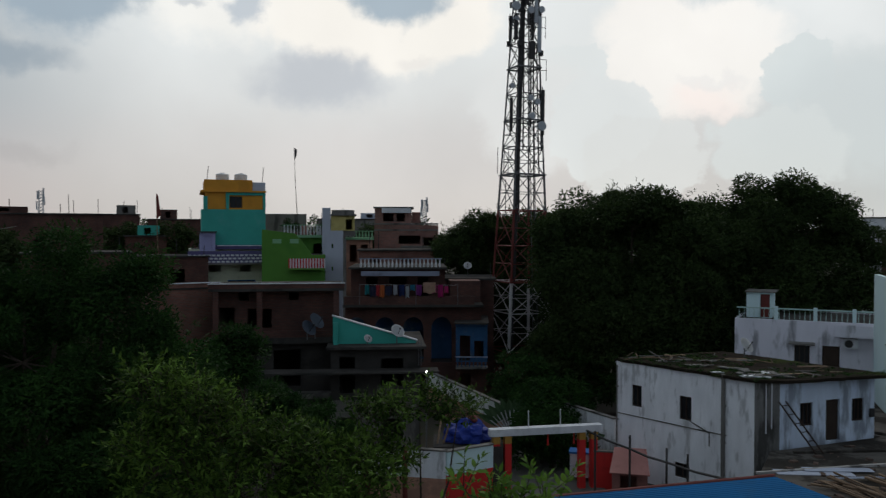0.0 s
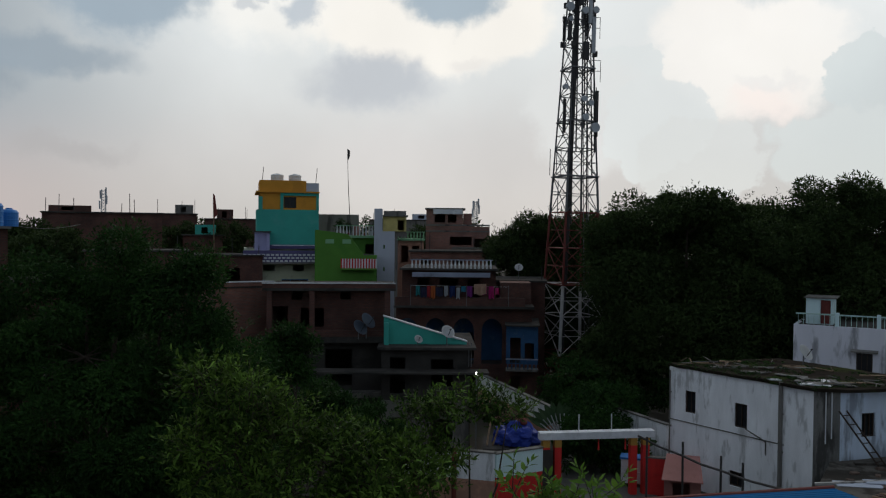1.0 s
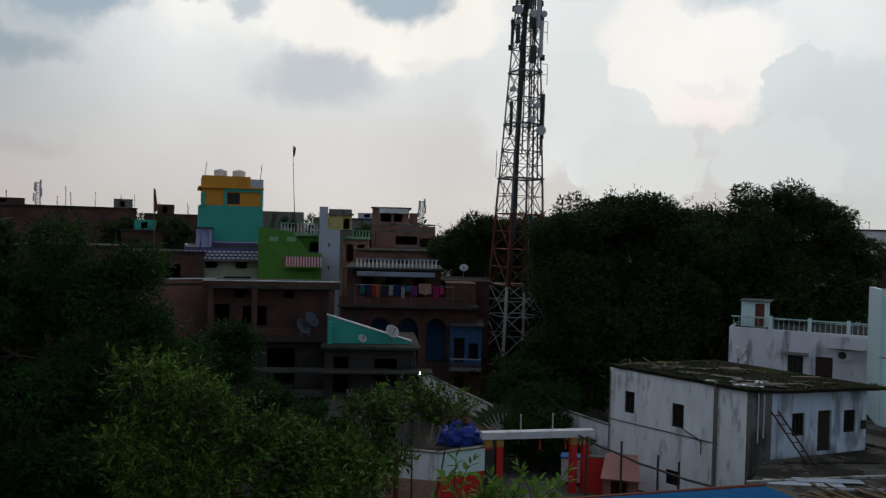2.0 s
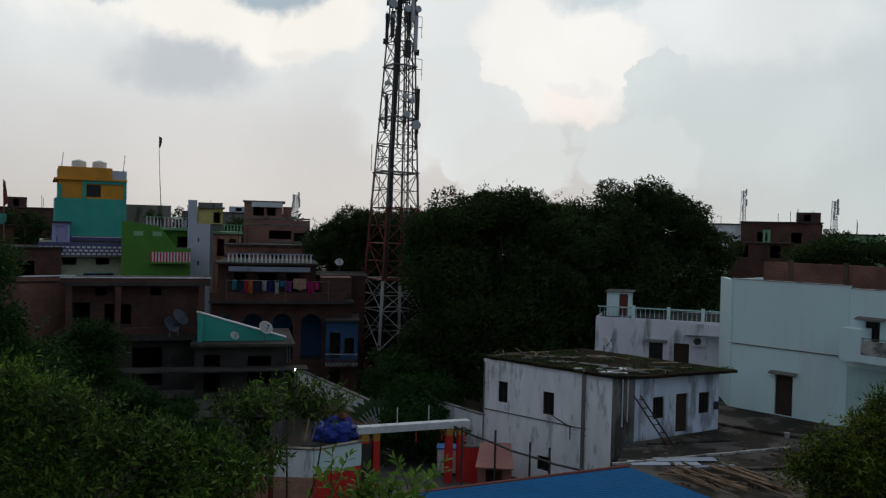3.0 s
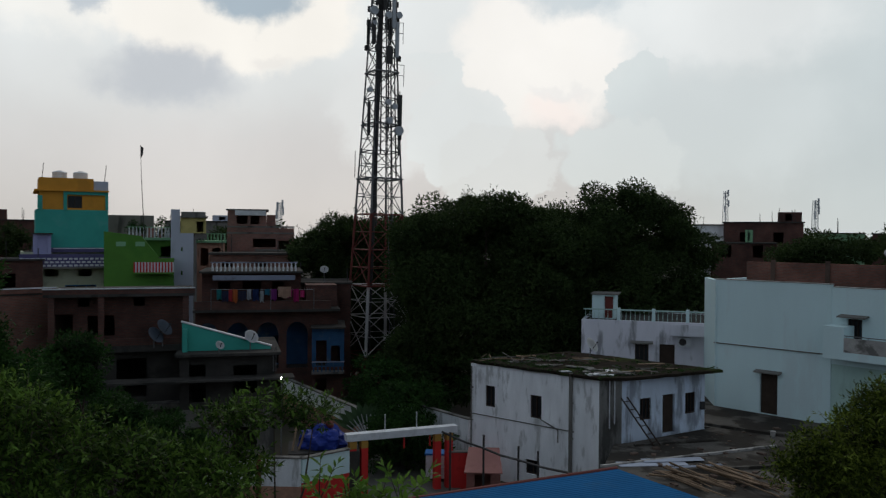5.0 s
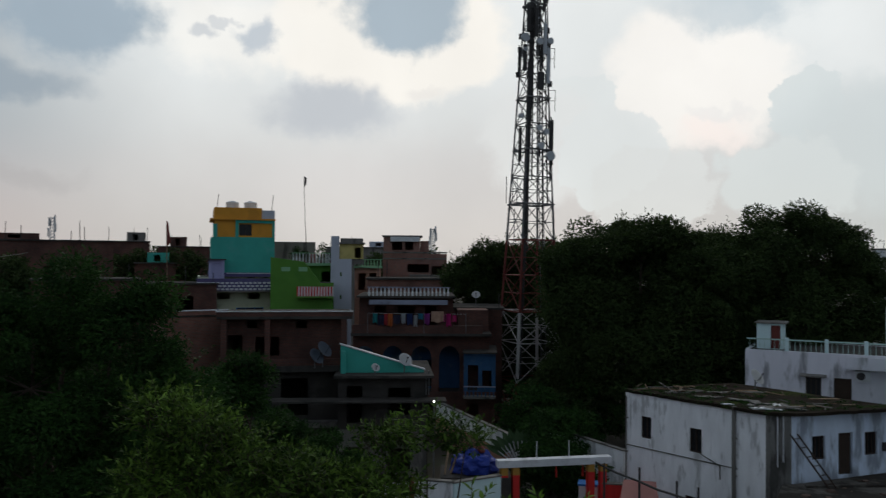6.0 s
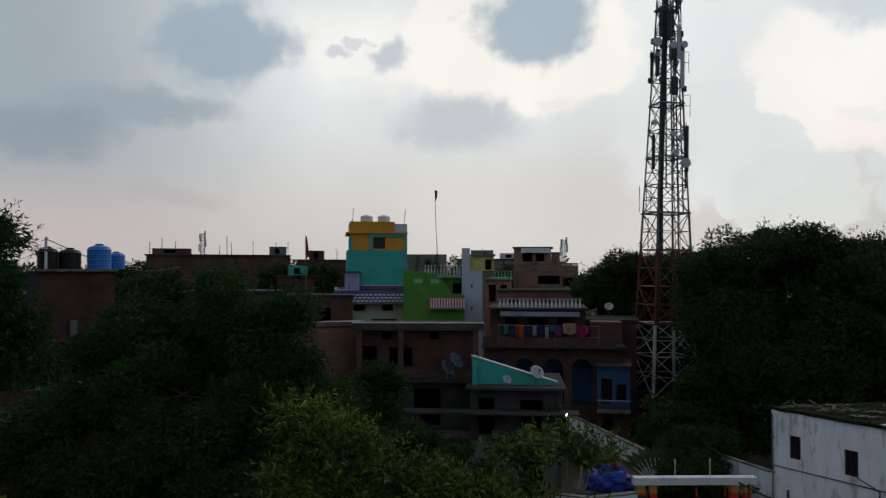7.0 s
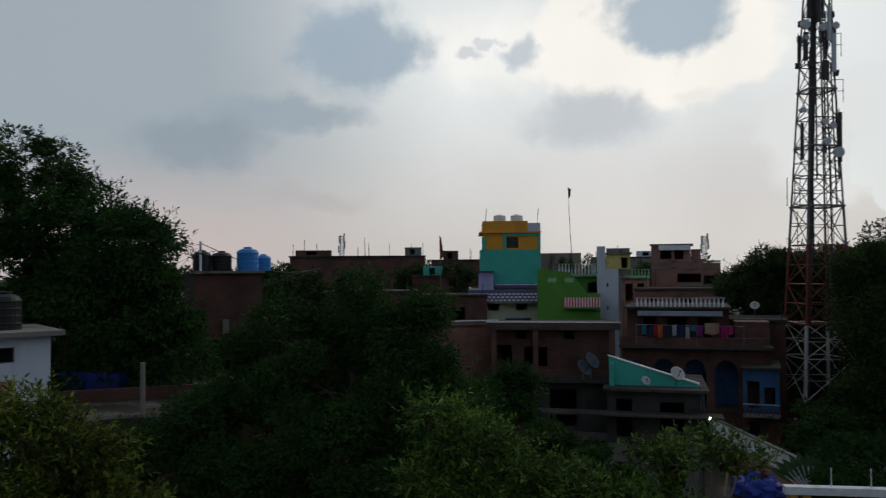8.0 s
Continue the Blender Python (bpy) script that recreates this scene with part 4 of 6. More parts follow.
def half(z):
    return W0 + (W1 - W0) * min(1, z / 36.0)


def corner(k, z):
    s = half(z)
    return Vector(((-s, s, s, -s)[k], (-s, -s, s, s)[k], z))


levels = [0, 3.2, 6.4, 9.0, 12.0, 15.0, 18.0, 20.3, 22.6, 24.8, 27.0, 29.0, 31.0, 33.0, 35.0, 37.0, 39.0, 41.0]


def band(z):
    return "tower_red" if z < 3 else "tower_white" if z < 8.5 else "tower_red" if z < 14 else "steel"


for a, b in zip(levels, levels[1:]):
    mt = band(a)
    r = 0.14 if a < 9 else 0.10 if a < 18 else 0.075
    for k in range(4):
        bm = bmesh.new()
        rod(bm, corner(k, a), corner(k, b), r, r, 8)
        part("leg", bm, mt, tow)
        j = (k + 1) % 4
        bars = [(corner(k, b), corner(j, b), 0.05), (corner(k, a), corner(j, b), 0.04), (corner(j, a), corner(k, b), 0.04)]
        if b < 24:
            bars.append(((corner(k, a) + corner(k, b)) / 2, (corner(j, a) + corner(j, b)) / 2, 0.03))
        for p, q, rr in bars:
            bm = bmesh.new()
            rod(bm, p, q, rr, rr, 5)
            part("brace", bm, mt, tow)
for z, e in ((9.0, 0.3), (18.0, 0.12), (22.6, 0.08), (27.0, 0.1), (35.0, 0.15)):
    s = half(z) + e
    for u in np.linspace(-s, s, 7):
        bm = bmesh.new()
        rod(bm, (u, -s, z), (u, s, z), 0.035, 0.035, 4)
        part("grating_bar", bm, band(z - 0.5), tow)
    for a, b, c, d in ((-s, s, -s - 0.05, -s + 0.05), (-s, s, s - 0.05, s + 0.05), (-s - 0.05, -s + 0.05, -s + 0.05, s - 0.05), (s - 0.05, s + 0.05, -s + 0.05, s - 0.05)):
        slab(tow, a, b, c, d, z - 0.06, z + 0.06, band(z - 0.5), "platform_beam")
# side cage platform with handrail
s = half(18) + 0.12
bm = bmesh.new()
for x in (-s - 1.0, -s):
    rod(bm, (x, -s, 18), (x, -s, 20.2), 0.035)
    rod(bm, (x, -s + 1.2, 18), (x, -s + 1.2, 20.2), 0.03)
for z in (18, 19.1, 20.2):
    rod(bm, (-s - 1.0, -s, z), (-s, -s, z), 0.035)
part("cage", bm, "steel", tow)
bm = bmesh.new()
for x in (-s - 1.25, -s - 0.7):
    rod(bm, (x, -s + 0.2, 14.5), (x, -s + 0.2, 17.5), 0.035)
for z in (14.6, 16.6):
    rod(bm, (-s - 1.25, -s + 0.2, z), (-s + 0.6, -s + 0.2, z), 0.03)
part("cage", bm, "steel", tow)
# ladder and the thick bundle of feeder cables up the near face
for x in (-0.22, 0.22):
    bm = bmesh.new()
    rod(bm, (x + 0.5, -half(0) - 0.1, 0.3), (x * 0.9, -half(38) + 0.1, 38), 0.03)
    part("ladder_rail", bm, "steel", tow)
for z in np.arange(1, 38, 0.9):
    f = z / 38
    bm = bmesh.new()
    y = -half(0) - 0.1 + (half(0) + 0.1 - half(38) + 0.1) * f
    rod(bm, (0.28 - 0.5 * f + 0.0, y, z), (0.72 - 0.5 * f, y, z), 0.02, 0.02, 4)
    part("rung", bm, "steel", tow)
for x in (-0.2, -0.06, 0.08):
    bm = bmesh.new()
    rod(bm, corner(0, 2) * 0.86 + Vector((x, -0.1, 0.3)), Vector((corner(0, 36).x + x + 0.2, -half(36) - 0.1, 36)), 0.085, 0.07, 6)
    part("feeder_cable", bm, "dark_steel", tow, "thick dark feeder cable")
for k, (x, z0, z1) in enumerate(((-1.15, 19, 30), (0.75, 18, 29), (0.35, 14, 33), (-0.55, 20, 35), (-0.9, 14, 36), (0.95, 20, 36), (0.1, 22, 37))):
    bm = bmesh.new()
    rod(bm, (x * 1.15, -half(z0), z0), (x * 0.85, -half(z1) - 0.05, z1), 0.06, 0.05, 6)
    part("mounting_pole", bm, "dark_steel", tow)


def panel_antenna(x, y, z, h, w=0.28, mt="panel_grey"):
    bm = bmesh.new()
    box(bm, x - w / 2, x + w / 2, y - 0.1, y + 0.08, z, z + h)
    bmesh.ops.bevel(bm, geom=bm.edges[:], offset=0.03, segments=1, affect="EDGES")
    rod(bm, (x, y + 0.14, z - 0.3), (x, y + 0.14, z + h + 0.3), 0.035)
    rod(bm, (x, y + 0.14, z + h * 0.5), (0, 0, z + h * 0.5), 0.03, 0.03, 4)
    part("panel_antenna", bm, mt, tow)


def drum(x, y, z, r):
    bm = bmesh.new()
    rod(bm, (x, y - 0.2, z), (x, y + 0.12, z), r * 0.72, r * 0.68, 16)
    rod(bm, (x, y + 0.15, z), (x * 0.5, y * 0.5, z), 0.05, 0.05, 5)
    part("drum_antenna", bm, "panel_grey", tow)


for x, y, z, h, w, mt in ((-1.35, -1.0, 29.1, 2.2, 0.34, "dark_steel"), (0.35, -1.3, 30.6, 2.6, 0.3, "panel_grey"), (0.75, -1.2, 28.2, 3.0, 0.34, "panel_grey"), (1.0, 0.4, 30.0, 1.8, 0.26, "dark_steel"), (-0.5, -1.3, 32.0, 2.4, 0.3, "dark_steel"),
                          (-1.65, -1.0, 21.5, 2.8, 0.24, "dark_steel"), (1.1, -1.4, 21.3, 3.8, 0.26, "dark_steel"), (-1.2, -1.2, 32.4, 2.2, 0.28, "dark_steel"), (0.9, 0.8, 33.0, 2.2, 0.3, "panel_grey"), (0.1, -1.2, 27.6, 1.5, 0.5, "dark_steel"), (-0.9, 0.9, 29.5, 2.0, 0.26, "dark_steel"),
                          (0.2, -1.3, 34.2, 2.3, 0.3, "dark_steel"), (-1.1, -0.9, 35.5, 2.3, 0.3, "panel_grey"), (1.0, -0.8, 35.8, 2.3, 0.3, "dark_steel")):
    panel_antenna(x, y, z, h, w, mt)
for x, y, z, r in ((-1.35, -0.9, 31.9, 0.5), (-1.3, -0.9, 30.9, 0.3), (-1.6, -0.9, 25.3, 0.3), (-0.2, -1.6, 24.3, 0.35), (0.4, -1.6, 24.0, 0.35), (-0.1, -1.7, 22.8, 0.4), (0.8, -1.7, 22.0, 0.55), (-0.2, -1.3, 31.6, 0.4), (0.9, -1.1, 31.8, 0.4)):
    drum(x, y, z, r)
rng = random.Random(11)
for i in range(16):
    z = 27.5 + rng.random() * 8
    k = rng.randrange(4)
    c = corner(k, z) * 1.1
    bm = bmesh.new()
    box(bm, c.x - 0.16, c.x + 0.16, c.y - 0.12, c.y + 0.12, z, z + 0.45)
    part("radio_unit", bm, "dark_steel", tow)
# loop antennas on side arms
for z in (27.0, 30.6):
    bm = bmesh.new()
    rod(bm, (half(z), 0, z), (half(z) + 1.0, -0.3, z), 0.025)
    rod(bm, (half(z) + 1.0, -0.3, z - 0.9), (half(z) + 1.0, -0.3, z + 0.9), 0.025)
    rod(bm, (half(z), 0, z + 0.9), (half(z) + 1.0, -0.3, z + 0.9), 0.025)
    part("dipole", bm, "steel", tow)

# ---- unfinished brick house ----
bh = thing("unfinished_brick_house", "unfinished dark brick house with flat slabs and open storeys", "house", **facing(-11.6, 48.6, 0, -3))
bwd = 7.3
block("wall", bh, bwd, 6, 6.95, 9.69, "brick_dark", [(0.25, 1.15, 7.35, 8.7), (1.9, 3.3, 7.45, 8.6), (1.4, 2.0, 9.1, 9.6), (4.3, 4.9, 9.1, 9.6)])
slab(bh, -bwd / 2 - 0.25, bwd / 2 + 0.3, -0.9, 6.2, 9.7, 9.85, "dark_concrete", "roof")
slab(bh, -bwd / 2 - 0.25, bwd / 2 + 0.3, -0.9, -0.75, 9.853, 10.12, "brick_dark", "parapet")
slab(bh, -bwd / 2 - 0.27, bwd / 2 + 0.32, -0.95, -0.86, 10.123, 10.19, "white_strip", "roof_edge", "thin pale roof edge")
slab(bh, -bwd / 2 - 0.2, bwd / 2 + 0.2, -0.9, 6.1, 6.6, 6.947, "dark_concrete", "floor_slab")
slab(bh, -bwd / 2, bwd / 2, -0.85, -0.7, 6.953, 7.35, "brick_dark", "parapet")
block("wall", bh, bwd, 6, 3.6, 6.597, "dark_concrete", [(0.8, 2.2, 3.9, 6.1), (3.4, 5.0, 3.9, 6.1)])
slab(bh, -bwd / 2 - 0.2, bwd / 2 + 0.2, -0.9, 6.1, 3.3, 3.597, "concrete", "floor_slab")
block("wall", bh, bwd, 6, 0, 3.297, "dark_concrete", [(0.8, 2.2, 0.2, 2.5), (3.4, 5.0, 0.2, 2.5)])
for x in (-bwd / 2 + 0.15, -1.0, bwd / 2 - 0.2):
    slab(bh, x - 0.15, x + 0.15, -0.85, -0.55, 7.353, 9.697, "brick_dark", "pillar")
# side wing on its far end
sw = thing("brick_annexe", "red brick annexe with a concrete column", "house", **facing(-17.6, 50.5, 0, 14))
block("wall", sw, 3.6, 5, 0, 9.69, "brick")
slab(sw, -1.95, 1.9, -0.05, 5.1, 9.7, 9.8, "dark_concrete", "roof")
slab(sw, -1.95, 1.9, -0.1, 0.05, 9.803, 10.05, "brick", "parapet")
slab(sw, -1.96, 1.91, -0.14, -0.06, 10.053, 10.12, "white_strip", "roof_edge")

# ---- low house with the sloping teal stair wall ----
th = thing("teal_stair_house", "low weathered house with a teal sloping stair wall on its roof", "house", **facing(-4.7, 46.5))
block("wall", th, 5.2, 6, 3.4, 6.45, "dark_concrete", [(0.5, 1.4, 3.8, 5.9), (2.9, 4.2, 4.2, 5.8)])
block("wall", th, 5.2, 6, 0, 3.397, "concrete", [(0.5, 1.4, 0.1, 2.4), (2.9, 4.2, 0.9, 2.3)])
slab(th, -2.8, 2.9, -0.8, 6.2, 6.453, 6.6, "dark_concrete", "roof")
bm = bmesh.new()
slab_xz(bm, [(-2.5, 6.61), (2.4, 6.61), (2.4, 6.75), (-2.5, 8.25)], 0.5, 0.7)
part("stair_wall", bm, "teal", th, "teal painted sloping stair parapet")
bm = bmesh.new()
slab_xz(bm, [(-2.55, 8.25), (2.45, 6.75), (2.45, 6.83), (-2.55, 8.33)], 0.44, 0.76)
part("coping", bm, "white_strip", th)
slab(th, -2.45, -2.2, 0.1, 0.45, 6.603, 7.9, "teal", "pillar")
for x in (2.5, 2.65):
    bm = bmesh.new()
    rod(bm, (x, -0.1, 5.4), (x, -0.1, 6.8), 0.03)
    part("pipe", bm, "steel", th)
slab(th, -6.5, 3.6, -1.4, 0.0, 5.15, 5.25, "dark_concrete", "awning", "thin concrete awning")


def sat_dish(loc, r, turn, label, mt="dish", post=0.8):
    d = thing("satellite_dish", label, "satellite dish", loc, turn)
    bm = bmesh.new()
    rod(bm, (0, 0, 0), (0, 0, post), 0.035)
    part("mast", bm, "steel", d)
    bm = bmesh.new()
    rings = []
    for i in range(5):
        q = i / 4
        rings.append([bm.verts.new((math.cos(a) * r * q, -0.25 * r * q * q, math.sin(a) * r * q)) for a in np.linspace(0, math.tau, 18, endpoint=False)] if i else [bm.verts.new((0, 0, 0))])
    for i in range(18):
        bm.faces.new((rings[0][0], rings[1][i], rings[1][(i + 1) % 18]))
        for a, b in zip(rings[1:], rings[2:]):
            bm.faces.new((a[i], b[i], b[(i + 1) % 18], a[(i + 1) % 18]))
    bmesh.ops.solidify(bm, geom=bm.faces[:], thickness=0.02)
    bmesh.ops.rotate(bm, verts=bm.verts[:], cent=(0, 0, 0), matrix=Matrix.Rotation(radians(-35), 3, "X"))
    bmesh.ops.translate(bm, verts=bm.verts[:], vec=(0, -0.05, post))
    part("reflector", bm, mt, d, smooth=True)
    bm = bmesh.new()
    rod(bm, (0, -0.05, post - r * 0.7), (0, -r * 1.0, post + r * 0.5), 0.018)
    box(bm, -0.05, 0.05, -r * 1.05, -r * 0.9, post + r * 0.45, post + r * 0.6)
    part("feed_arm", bm, "dark_steel", d)
    return d


sat_dish(tuple(at(-3.2, 46.4, 6.6)), 0.42, 35, "pale satellite dish on the low roof")
sat_dish(tuple(at(-5.3, 46.2, 6.6)), 0.26, 35, "small pale satellite dish on the low roof", post=0.4)
sat_dish(tuple(at(-9.0, 47.0, 6.95)), 0.52, 62, "large grey satellite dish by the brick house", "dish_grey", 1.0)
sat_dish(tuple(at(-9.55, 46.6, 6.95)), 0.5, 58, "grey satellite dish beside another by the brick house", "dish_grey", 0.65)
sat_dish(tuple(at(20.9, 46.5, 6.36)), 0.46, 40, "white satellite dish behind the mossy roof", "tank_white", 0.62)
sat_dish(tuple(at(39.6, 53.5, 11.85)), 0.3, -25, "white satellite dish above the red brick wall", post=0.5)
sat_dish(tuple(at(1.9, 66.5, 9.35)), 0.35, 0, "small white satellite dish on a rooftop pole", post=1.0)

# ---- arcaded house with washing ----
lh = thing("arcaded_house", "dark brick house with arcade, balcony and rooftop balustrade", "house", **facing(-2.0, 62))
lw = 10.6
# arcade storey: arches built from wedge rings
arches = [(-4.4, 1.6), (-2.2, 1.6), (0.0, 1.6), (2.2, 1.6)]
x_prev = -lw / 2
for cx, aw in arches:
    slab(lh, x_prev, cx - aw / 2, 0, 0.35, 3.0, 7.4, "brick_dark", "pier")
    n = 10
    pts = [(cx + aw / 2 * math.cos(math.pi - math.pi * i / n), 5.6 + 0.95 * math.sin(math.pi * i / n)) for i in range(n + 1)]
    bm = bmesh.new()
    slab_xz(bm, pts + [(cx + aw / 2, 7.4), (cx - aw / 2, 7.4)], 0.002, 0.348)
    part("arch", bm, "brick_dark", lh)
    x_prev = cx + aw / 2
slab(lh, x_prev, lw / 2, 0, 0.35, 3.0, 7.4, "brick_dark", "pier")
block("wall", lh, lw, 8, 0, 2.997, "brick_dark", [(1, 3, 0.2, 2.4), (5, 7, 0.2, 2.4)])
block("wall", lh, lw, 6, 3.0, 7.4, "cobalt", [(1.0, 2.0, 3.1, 5.3), (5.6, 6.6, 3.1, 5.3)], y=2.0, label="blue painted wall inside the arcade")
slab(lh, -lw / 2 - 0.1, lw / 2 + 0.1, -0.9, 8, 7.403, 7.6, "dark_concrete", "floor_slab")
slab(lh, -lw / 2, lw / 2 - 0.6, -0.85, -0.7, 7.603, 8.25, "brick_dark", "parapet")
block("wall", lh, 7.4, 6, 7.603, 10.3, "brick_dark", [(1.2, 2.1, 7.65, 9.6), (3.0, 4.4, 8.3, 9.6), (5.2, 6.1, 7.65, 9.6)], x=-1.2, y=0.9)
slab(lh, -5.0, 2.6, -0.5, 7, 10.303, 10.45, "dark_concrete", "roof")
slab(lh, -4.0, 2.0, -0.75, -0.503, 9.8, 10.15, "slate", "fascia", "slate blue fascia board")
railing(lh, -4.2, 2.2, 10.453, 11.15, -0.3, 0.3, "white_strip", "slate", 0.055)
slab(lh, 2.9, lw / 2, 1.0, 6, 7.603, 9.3, "brick_dark", "wall")
rng = random.Random(3)
line = thing("washing_line", "rope line with poles on the balcony", "washing line", tuple(lh.matrix_basis @ Vector((0, -0.95, 7.6))), lh.matrix_basis.to_euler().z * 57.2958)
bm = bmesh.new()
rod(bm, (-4.1, 0, 1.55), (3.4, 0, 1.5), 0.012, 0.012, 4)
part("rope", bm, "white_strip", line)
for x in (-4.1, 0.2, 3.4):
    bm = bmesh.new()
    rod(bm, (x, 0, 0), (x, 0, 1.6), 0.025)
    part("pole", bm, "steel", line)
CLOTH = [(0.03, 0.24, 0.26), (0.05, 0.05, 0.10), (0.50, 0.05, 0.06), (0.60, 0.16, 0.05), (0.05, 0.05, 0.09), (0.45, 0.46, 0.50), (0.03, 0.05, 0.16), (0.45, 0.47, 0.50), (0.04, 0.22, 0.34), (0.26, 0.05, 0.26), (0.55, 0.36, 0.27), (0.48, 0.05, 0.22), (0.42, 0.03, 0.18), (0.48, 0.05, 0.20)]
x = -3.7
for i, c in enumerate(CLOTH):
    wd = 0.26 + 0.34 * rng.random() if i != 10 else 0.95
    ln = 0.45 + 0.6 * rng.random()
    bm = bmesh.new()
    nx, nz = 8, 5
    g = [[bm.verts.new((wd * a / nx, 0.05 * math.sin(a * 1.3 + i) * b / nz - 0.02, -ln * b / nz * (0.93 + 0.07 * math.sin(a + i)))) for b in range(nz + 1)] for a in range(nx + 1)]
    for a in range(nx):
        for b in range(nz):
            bm.faces.new((g[a][b], g[a + 1][b], g[a + 1][b + 1], g[a][b + 1]))
    bmesh.ops.solidify(bm, geom=bm.faces[:], thickness=0.012)
    o = part("garment", bm, mat("cloth", c, 0.9, 0.2, 3.0))
    up = 0.5 if i == 10 else 0.0
    o.matrix_basis = line.matrix_basis @ pose(x, -0.03 - (0.1 if i == 10 else 0), 1.54 + up * 0.6 - 0.12 * (i % 3 == 1))
    tagged(o, ("teal", "black", "crimson", "orange", "dark", "white", "navy", "white", "blue", "violet", "salmon pink", "pink", "magenta", "pink")[i] + " garment hanging on the washing line", "garment", "washing on the line")
    x += wd + 0.12 * rng.random() if i != 10 else 0.45
# blue house end with arched doors
be = thing("blue_house", "faded blue house front with clutter", "house", **facing(2.2, 60.5))
block("wall", be, 2.4, 5, 0, 3.3, "brick_dark", [(0.3, 1.1, 0.2, 2.4)])
block("wall", be, 2.4, 5, 3.303, 6.2, "cobalt", [(0.3, 1.1, 3.35, 5.3), (1.4, 2.1, 3.7, 4.9)])
slab(be, -1.3, 1.3, -0.4, 5, 6.203, 6.32, "dark_concrete", "roof")
slab(be, -1.2, 1.2, -0.9, -0.003, 2.9, 3.05, "concrete", "balcony")
railing(be, -1.2, 1.2, 3.05, 3.85, -0.85, 0.3, "cobalt", "slate", 0.03)

# ---- orange and teal tall house ----
ot = thing("teal_orange_house", "tall teal house with orange top storey and water tanks", "house", **facing(-14.55, 80, 0, 3))
w = 5.7
block("wall", ot, w, 7, 15.35, 17.0, "orange", [(2.3, 3.5, 15.5, 16.6)], x=0.15)
window(ot, -0.4, 0.8, 15.5, 16.6, 0.02, "wood_dark", 1)
for a, b, c, e in ((-2.85, -2.45, 15.35, 16.6), (-0.75, -0.45, 15.35, 17.0), (2.75, 3.0, 15.35, 17.0), (-0.45, 2.75, 16.72, 17.0)):
    slab(ot, a, b, -0.14, -0.003, c, e, "teal", "frame_band")
slab(ot, -3.1, 3.05, -0.3, 7.1, 17.003, 17.15, "orange", "roof")
slab(ot, -2.75, 1.75, -0.12, 6.9, 17.153, 18.2, "orange", "parapet")
slab(ot, 1.753, 3.0, 0.0, 6.9, 17.153, 18.0, "grey_wash", "parapet")
block("wall", ot, 6.0, 7, 11.9, 15.347, "teal", x=0.0)
slab(ot, -3.2, 3.1, -0.5, 7, 11.5, 11.897, "navy", "floor_slab")
block("wall", ot, 7.3, 7, 7.0, 11.497, "cream", [(1.9, 3.0, 9.3, 9.9), (4.7, 5.8, 9.3, 9.9), (1.0, 2.0, 7.3, 8.4), (3.6, 6.2, 7.3, 8.5)], x=-0.55)
for xa, xb, zb in ((-3.2, -2.2, 8.4), (-0.6, 2.0, 8.5)):
    window(ot, xa, xb, 7.3, zb, 0.02, "tank_blue", 2)
block("wall", ot, 7.3, 7, 0, 6.997, "cream", x=-0.55)
slab(ot, -4.3, 3.1, -1.5, -0.003, 10.05, 10.2, "concrete", "balcony")
slab(ot, -4.3, 3.1, -1.5, -1.4, 10.203, 11.35, "navy", "parapet", "violet balcony parapet")
# patterned grille of small dark blocks
first = None
for j in range(3):
    for i in range(17):
        xx, zz = -4.25 + i * 0.43 + (j % 2) * 0.2, 10.25 + j * 0.3
        if first is None:
            bm = bmesh.new()
            box(bm, 0, 0.3, -0.04, -0.003, 0, 0.17)
            first = part("grille_block", bm, "white_strip", ot)
            o = first
        else:
            o = new("grille_block", first.data)
            o.parent = ot
        o.location = (xx, -1.5, zz)
block("stair_box", ot, 1.4, 1.3, 11.36, 13.1, "purple", [(0.3, 1.1, 11.5, 12.8)], x=-2.5, y=-1.5)
door(ot, -2.9, -2.1, 11.5, 12.8, -1.48, "purple")
slab(ot, -3.35, -1.65, -1.75, 0, 13.103, 13.22, "dark_steel", "roof")
slab(ot, -4.0, 3.0, -0.9, -0.003, 6.9, 7.2, "purple", "balcony")
bm = bmesh.new()
rod(bm, (-1.6, -1.45, 11.85), (3.0, -1.45, 11.85), 0.035)
part("rail", bm, "white_strip", ot)


def tank(loc, r, h, mt, label, group="rooftop water tanks"):
    t = thing("water_tank", label, "water tank", loc, group=group)
    bm = bmesh.new()
    prof = [(r, 0)]
    for i in range(4):
        z = h * 0.78 * (i + 1) / 4
        prof += [(r, z - 0.08), (r * 1.03, z - 0.04), (r, z)]
    prof += [(r * 0.85, h * 0.88), (r * 0.4, h * 0.95)]
    lathe(bm, prof, 20)
    part("body", bm, mt, t, smooth=False)
    bm = bmesh.new()
    lathe(bm, [(r * 0.36, h * 0.94), (r * 0.38, h * 1.0), (r * 0.2, h * 1.02)], 16)
    part("lid", bm, mt, t)
    return t


for x in (-1.0, 0.75):
    tank(tuple(ot.matrix_basis @ Vector((x, 1.5, 18.2))), 0.62, 0.75, "tank_white", "white plastic water tank on the orange roof")
for x, h in ((-2.5, 1.5), (2.7, 1.5)):
    bm = bmesh.new()
    rod(bm, (x, 0.2, 18.0), (x + 0.15, 0.2, 18.0 + h), 0.03)
    part("rod", bm, "dark_steel", ot)

